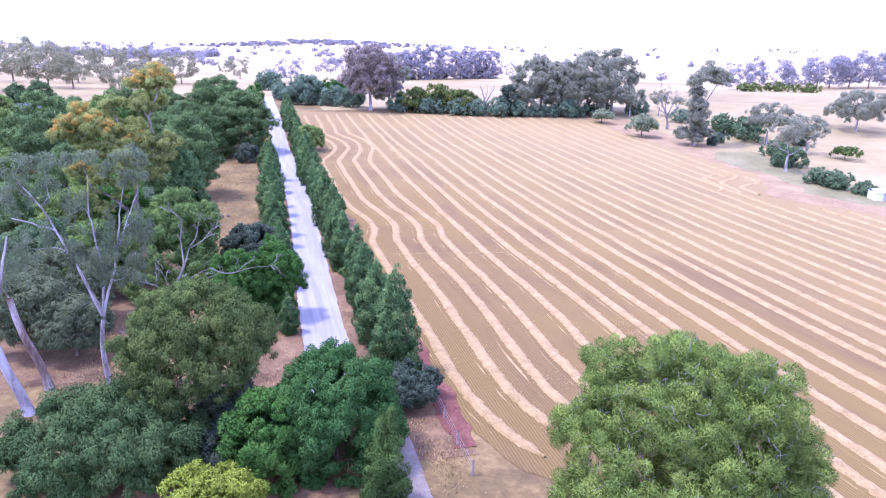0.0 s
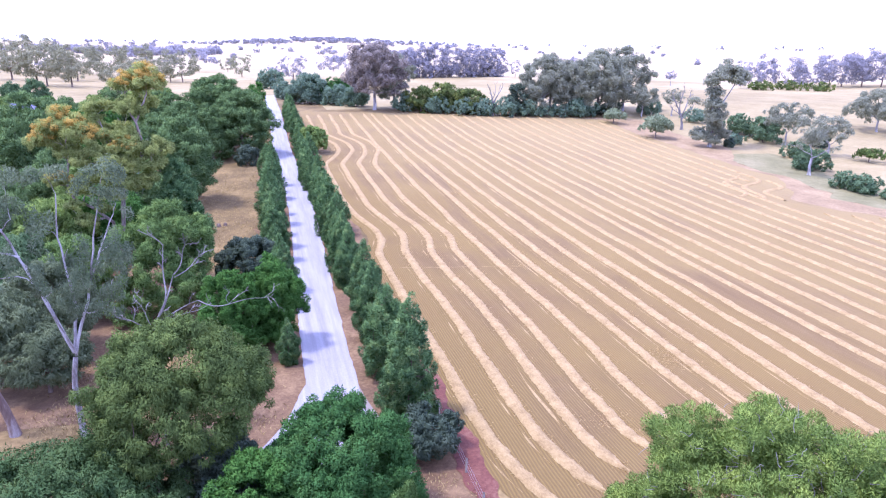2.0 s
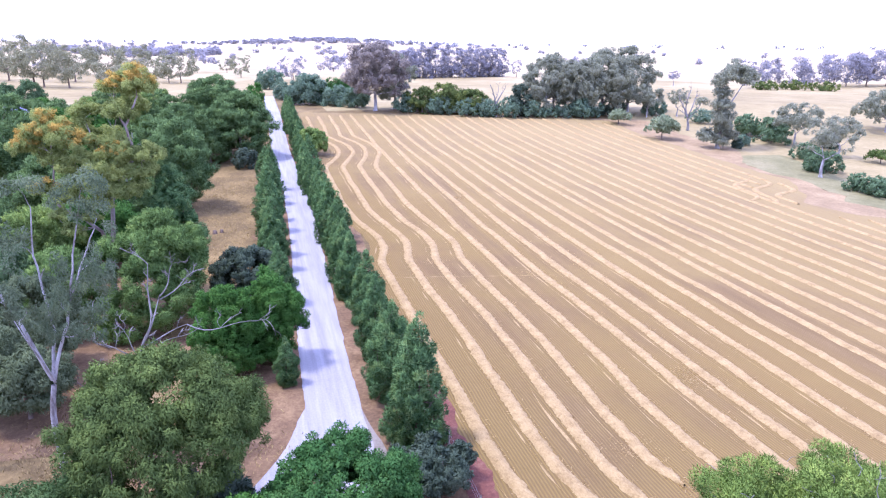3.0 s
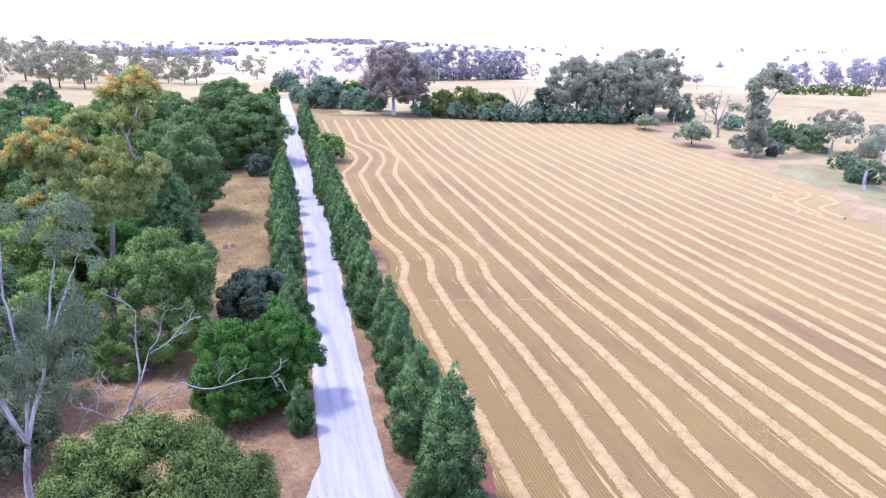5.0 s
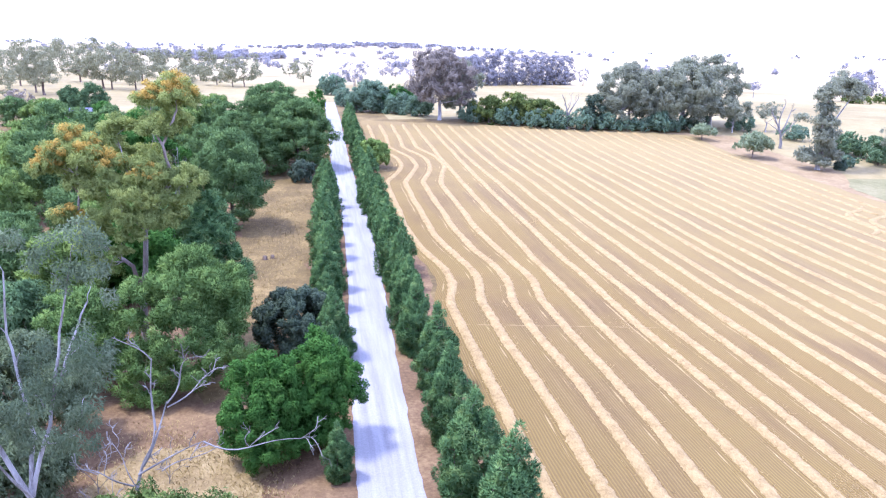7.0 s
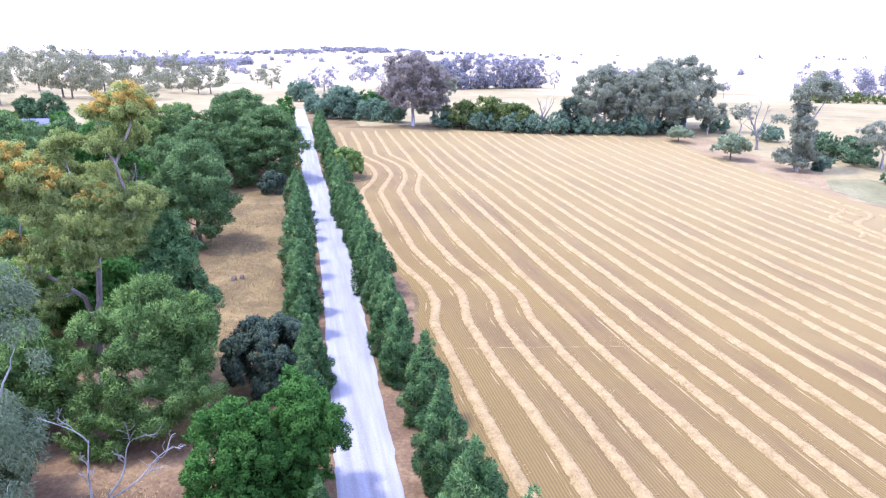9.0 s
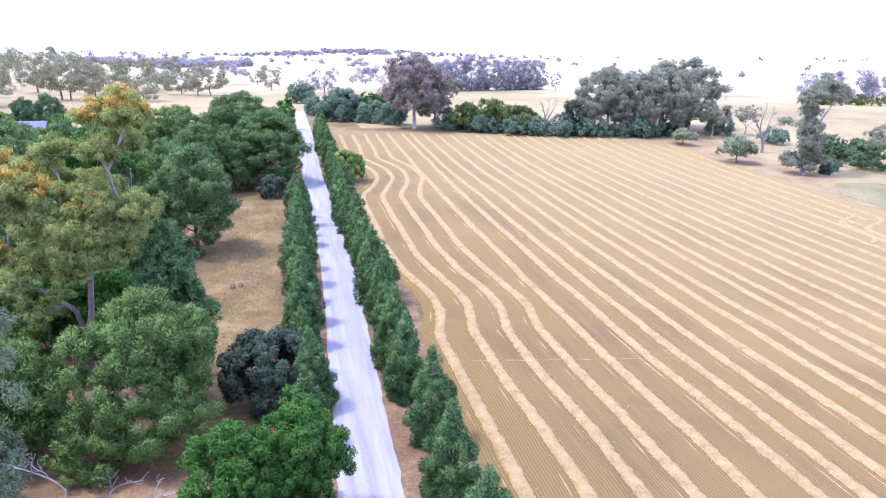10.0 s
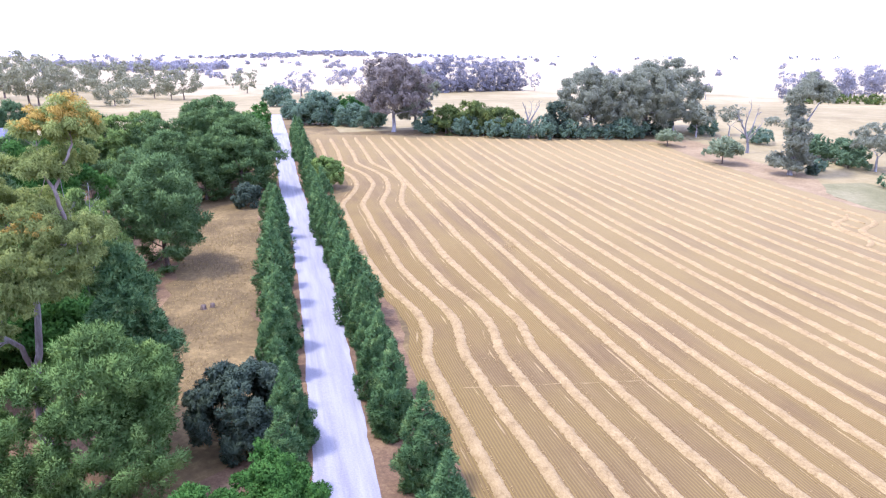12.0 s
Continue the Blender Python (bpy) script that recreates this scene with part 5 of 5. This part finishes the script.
tufts += [(-15 + 4 * RS.normal(), 61 + 6 * RS.normal(), 1.1, 1.2, 90) for _ in range(130)]
tufts += [(5.4 + 0.8 * RS.normal(), 39 + 3.0 * RS.normal(), 0.7, 0.8, 24) for _ in range(24)]
scatter("dry_grass_tufts", TUFT, tufts, RS, 0.26, 1.4, "tussocks of long dry straw-coloured grass", "grass", "stuff")
straws = []
for k in range(9):
    for y in np.arange(44, 235, 1.0):
        straws.append((WINDROWS[k] + kink(k, y), y, 0.40, 0.5, 22 if y < 110 else 4))
scatter("windrow_straws", STRAW_BLADE, straws, RS, 0.26, 0.3, "ragged straws sticking out of the windrows", "straw", "stuff")


# ---- small built things ----
def box(bm, x0, x1, y0, y1, z0, z1, bevel=0.01):
    vs = [bm.verts.new(p) for p in ((x0, y0, z0), (x1, y0, z0), (x1, y1, z0), (x0, y1, z0), (x0, y0, z1), (x1, y0, z1), (x1, y1, z1), (x0, y1, z1))]
    for f in ((3, 2, 1, 0), (4, 5, 6, 7), (0, 1, 5, 4), (1, 2, 6, 5), (2, 3, 7, 6), (3, 0, 4, 7)):
        bm.faces.new([vs[i] for i in f])
    if bevel:
        bmesh.ops.bevel(bm, geom=bm.edges[:], offset=bevel, segments=1, affect="EDGES")


def bm_part(name, bm, mat, parent, label=""):
    me = bpy.data.meshes.new(name)
    bm.to_mesh(me)
    bm.free()
    return part(name, me, mat, parent, label)


IRON_BLUE = plain_material("blue_roof_steel", (0.15, 0.145, 0.26), 0.7)
CREAM = plain_material("cream_render", (0.62, 0.58, 0.52), 0.8)
WHITE_STEEL = plain_material("white_steel", (0.66, 0.66, 0.70), 0.5)
GLASS = plain_material("dark_window_glass", (0.03, 0.035, 0.045), 0.1)
GREY_WOOD = plain_material("weathered_wood", (0.28, 0.24, 0.21), 0.85)
STEEL = plain_material("galvanised_steel", (0.40, 0.41, 0.43), 0.45, 0.6)


def gable_roof(length, width, rise, over, thick, ribs):
    """Two sloping sheets with standing ribs, along x."""
    bm = bmesh.new()
    for sgn in (-1, 1):
        a, b = (width / 2 + over) * sgn, -over * rise / (width / 2)
        quad = [(-length / 2 - over, 0, rise), (length / 2 + over, 0, rise), (length / 2 + over, a, b), (-length / 2 - over, a, b)]
        lo = [bm.verts.new(p) for p in quad]
        hi = [bm.verts.new((x, y, z + thick)) for x, y, z in quad]
        bm.faces.new(lo)
        bm.faces.new(hi[::-1])
        for i in range(4):
            bm.faces.new((lo[i], hi[i], hi[(i + 1) % 4], lo[(i + 1) % 4]))
        for j in range(ribs):
            x = -length / 2 + length * (j + 0.5) / ribs
            w = 0.04
            vs = [bm.verts.new(p) for p in ((x - w, 0, rise + thick), (x + w, 0, rise + thick), (x + w, a, b + thick), (x - w, a, b + thick), (x, 0, rise + thick + 0.05), (x, a, b + thick + 0.05))]
            bm.faces.new((vs[0], vs[4], vs[5], vs[3]))
            bm.faces.new((vs[4], vs[1], vs[2], vs[5]))
    bmesh.ops.recalc_face_normals(bm, faces=bm.faces[:])
    return bm


def homestead(x, y, turn):
    root = new("homestead")
    root.matrix_basis = Matrix.LocRotScale((x, y, ground_z(x, y)), Euler((0, 0, turn)), None)
    bm = bmesh.new()
    box(bm, -5.2, 5.2, -3.4, 3.4, -0.3, 2.6, 0.03)
    wall = bm_part("wall", bm, CREAM, root)
    roof = bm_part("roof", gable_roof(10.4, 6.8, 1.8, 0.7, 0.12, 16), IRON_BLUE, root, "blue-grey ribbed steel roof")
    roof.location = (0, 0, 2.6)
    for i, wx in enumerate((-3.6, -0.4, 3.2)):
        bm = bmesh.new()
        box(bm, wx - 0.7, wx + 0.7, -3.45, -3.38, 0.9, 2.1, 0.01)
        frame_ob = bm_part("window", bm, WHITE_STEEL, root)
        bm = bmesh.new()
        box(bm, wx - 0.6, wx + 0.6, -3.48, -3.44, 1.0, 2.0, 0.0)
        bm_part("pane", bm, GLASS, frame_ob)
    return tagged(root, "low farm house with a blue steel roof among trees", "house")


homestead(-82.0, 268, radians(8))


def shed(x, y, turn):
    root = new("field_shed")
    root.matrix_basis = Matrix.LocRotScale((x, y, ground_z(x, y)), Euler((0, 0, turn)), None)
    bm = bmesh.new()
    box(bm, -2.6, 2.6, -1.5, 1.5, -0.6, 2.0, 0.03)
    bm_part("wall", bm, WHITE_STEEL, root)
    roof = bm_part("roof", gable_roof(5.2, 3.0, 0.5, 0.15, 0.06, 8), WHITE_STEEL, root)
    roof.location = (0, 0, 2.0)
    bm = bmesh.new()
    box(bm, -0.7, 0.7, -1.56, -1.49, 0.0, 1.8, 0.01)
    bm_part("door", bm, STEEL, root)
    return tagged(root, "small white metal shed by the creek", "shed")


shed(128.0, 116.5, radians(-20))


def power_pole(x, y, h):
    root = new("power_pole")
    root.location = (x, y, ground_z(x, y))
    w = Wood()
    w.add([(0, 0, -0.5), (0, 0, h * 0.5), (0, 0, h)], [0.2, 0.17, 0.14], 8)
    part("pole", w.mesh("pole"), GREY_WOOD, root)
    bm = bmesh.new()
    box(bm, -1.1, 1.1, -0.08, 0.08, h - 0.9, h - 0.7, 0.01)
    bm_part("crossarm", bm, GREY_WOOD, root)
    for dx in (-0.95, 0.0, 0.95):
        w = Wood()
        w.add([(dx, 0, h - 0.7), (dx, 0, h - 0.58), (dx, 0, h - 0.45)], [0.05, 0.08, 0.04], 7)
        part("insulator", w.mesh("insulator"), CREAM, root)
    return tagged(root, "weathered wooden power pole with a crossarm", "power pole")


power_pole(10.4, 326, 12.0)


def fence(x0, y0, x1, y1, posts):
    root = new("wire_fence")
    root.location = (x0, y0, ground_z(x0, y0))
    tops = []
    for i in range(posts):
        t = i / (posts - 1)
        x, y = x0 + (x1 - x0) * t, y0 + (y1 - y0) * t
        dz = ground_z(x, y) - ground_z(x0, y0)
        w = Wood()
        w.add([(x - x0, y - y0, dz - 0.4), (x - x0 + 0.02, y - y0, dz + 0.6), (x - x0 + 0.03, y - y0, dz + 1.2)], [0.09, 0.085, 0.075], 7)
        part("post", w.mesh("post"), GREY_WOOD, root)
        tops.append((x - x0, y - y0, dz))
    for hgt in (0.4, 0.75, 1.1):
        w = Wood()
        w.add([(a, b, c + hgt) for a, b, c in tops], [0.006] * posts, 4)
        part("wire", w.mesh("wire"), STEEL, root)
    return tagged(root, "old wire fence on grey wooden posts", "fence")


fence(7.1, 37.5, 7.4, 57.5, 6)
for x, y, r in [(-12.6, 118.4, 0.32), (-11.6, 118.8, 0.26)]:
    root = new("tree_stump")
    root.location = (x, y, ground_z(x, y))
    w = Wood()
    w.add([(0, 0, -0.2), (0, 0, 0.15), (0.03, 0, 0.5), (0.03, 0, 0.52)], [r * 1.4, r * 1.1, r, 0.01], 9)
    part("trunk", w.mesh("trunk"), BROWN_BARK, root)
    tagged(root, "dark weathered tree stump in dry grass", "stump")
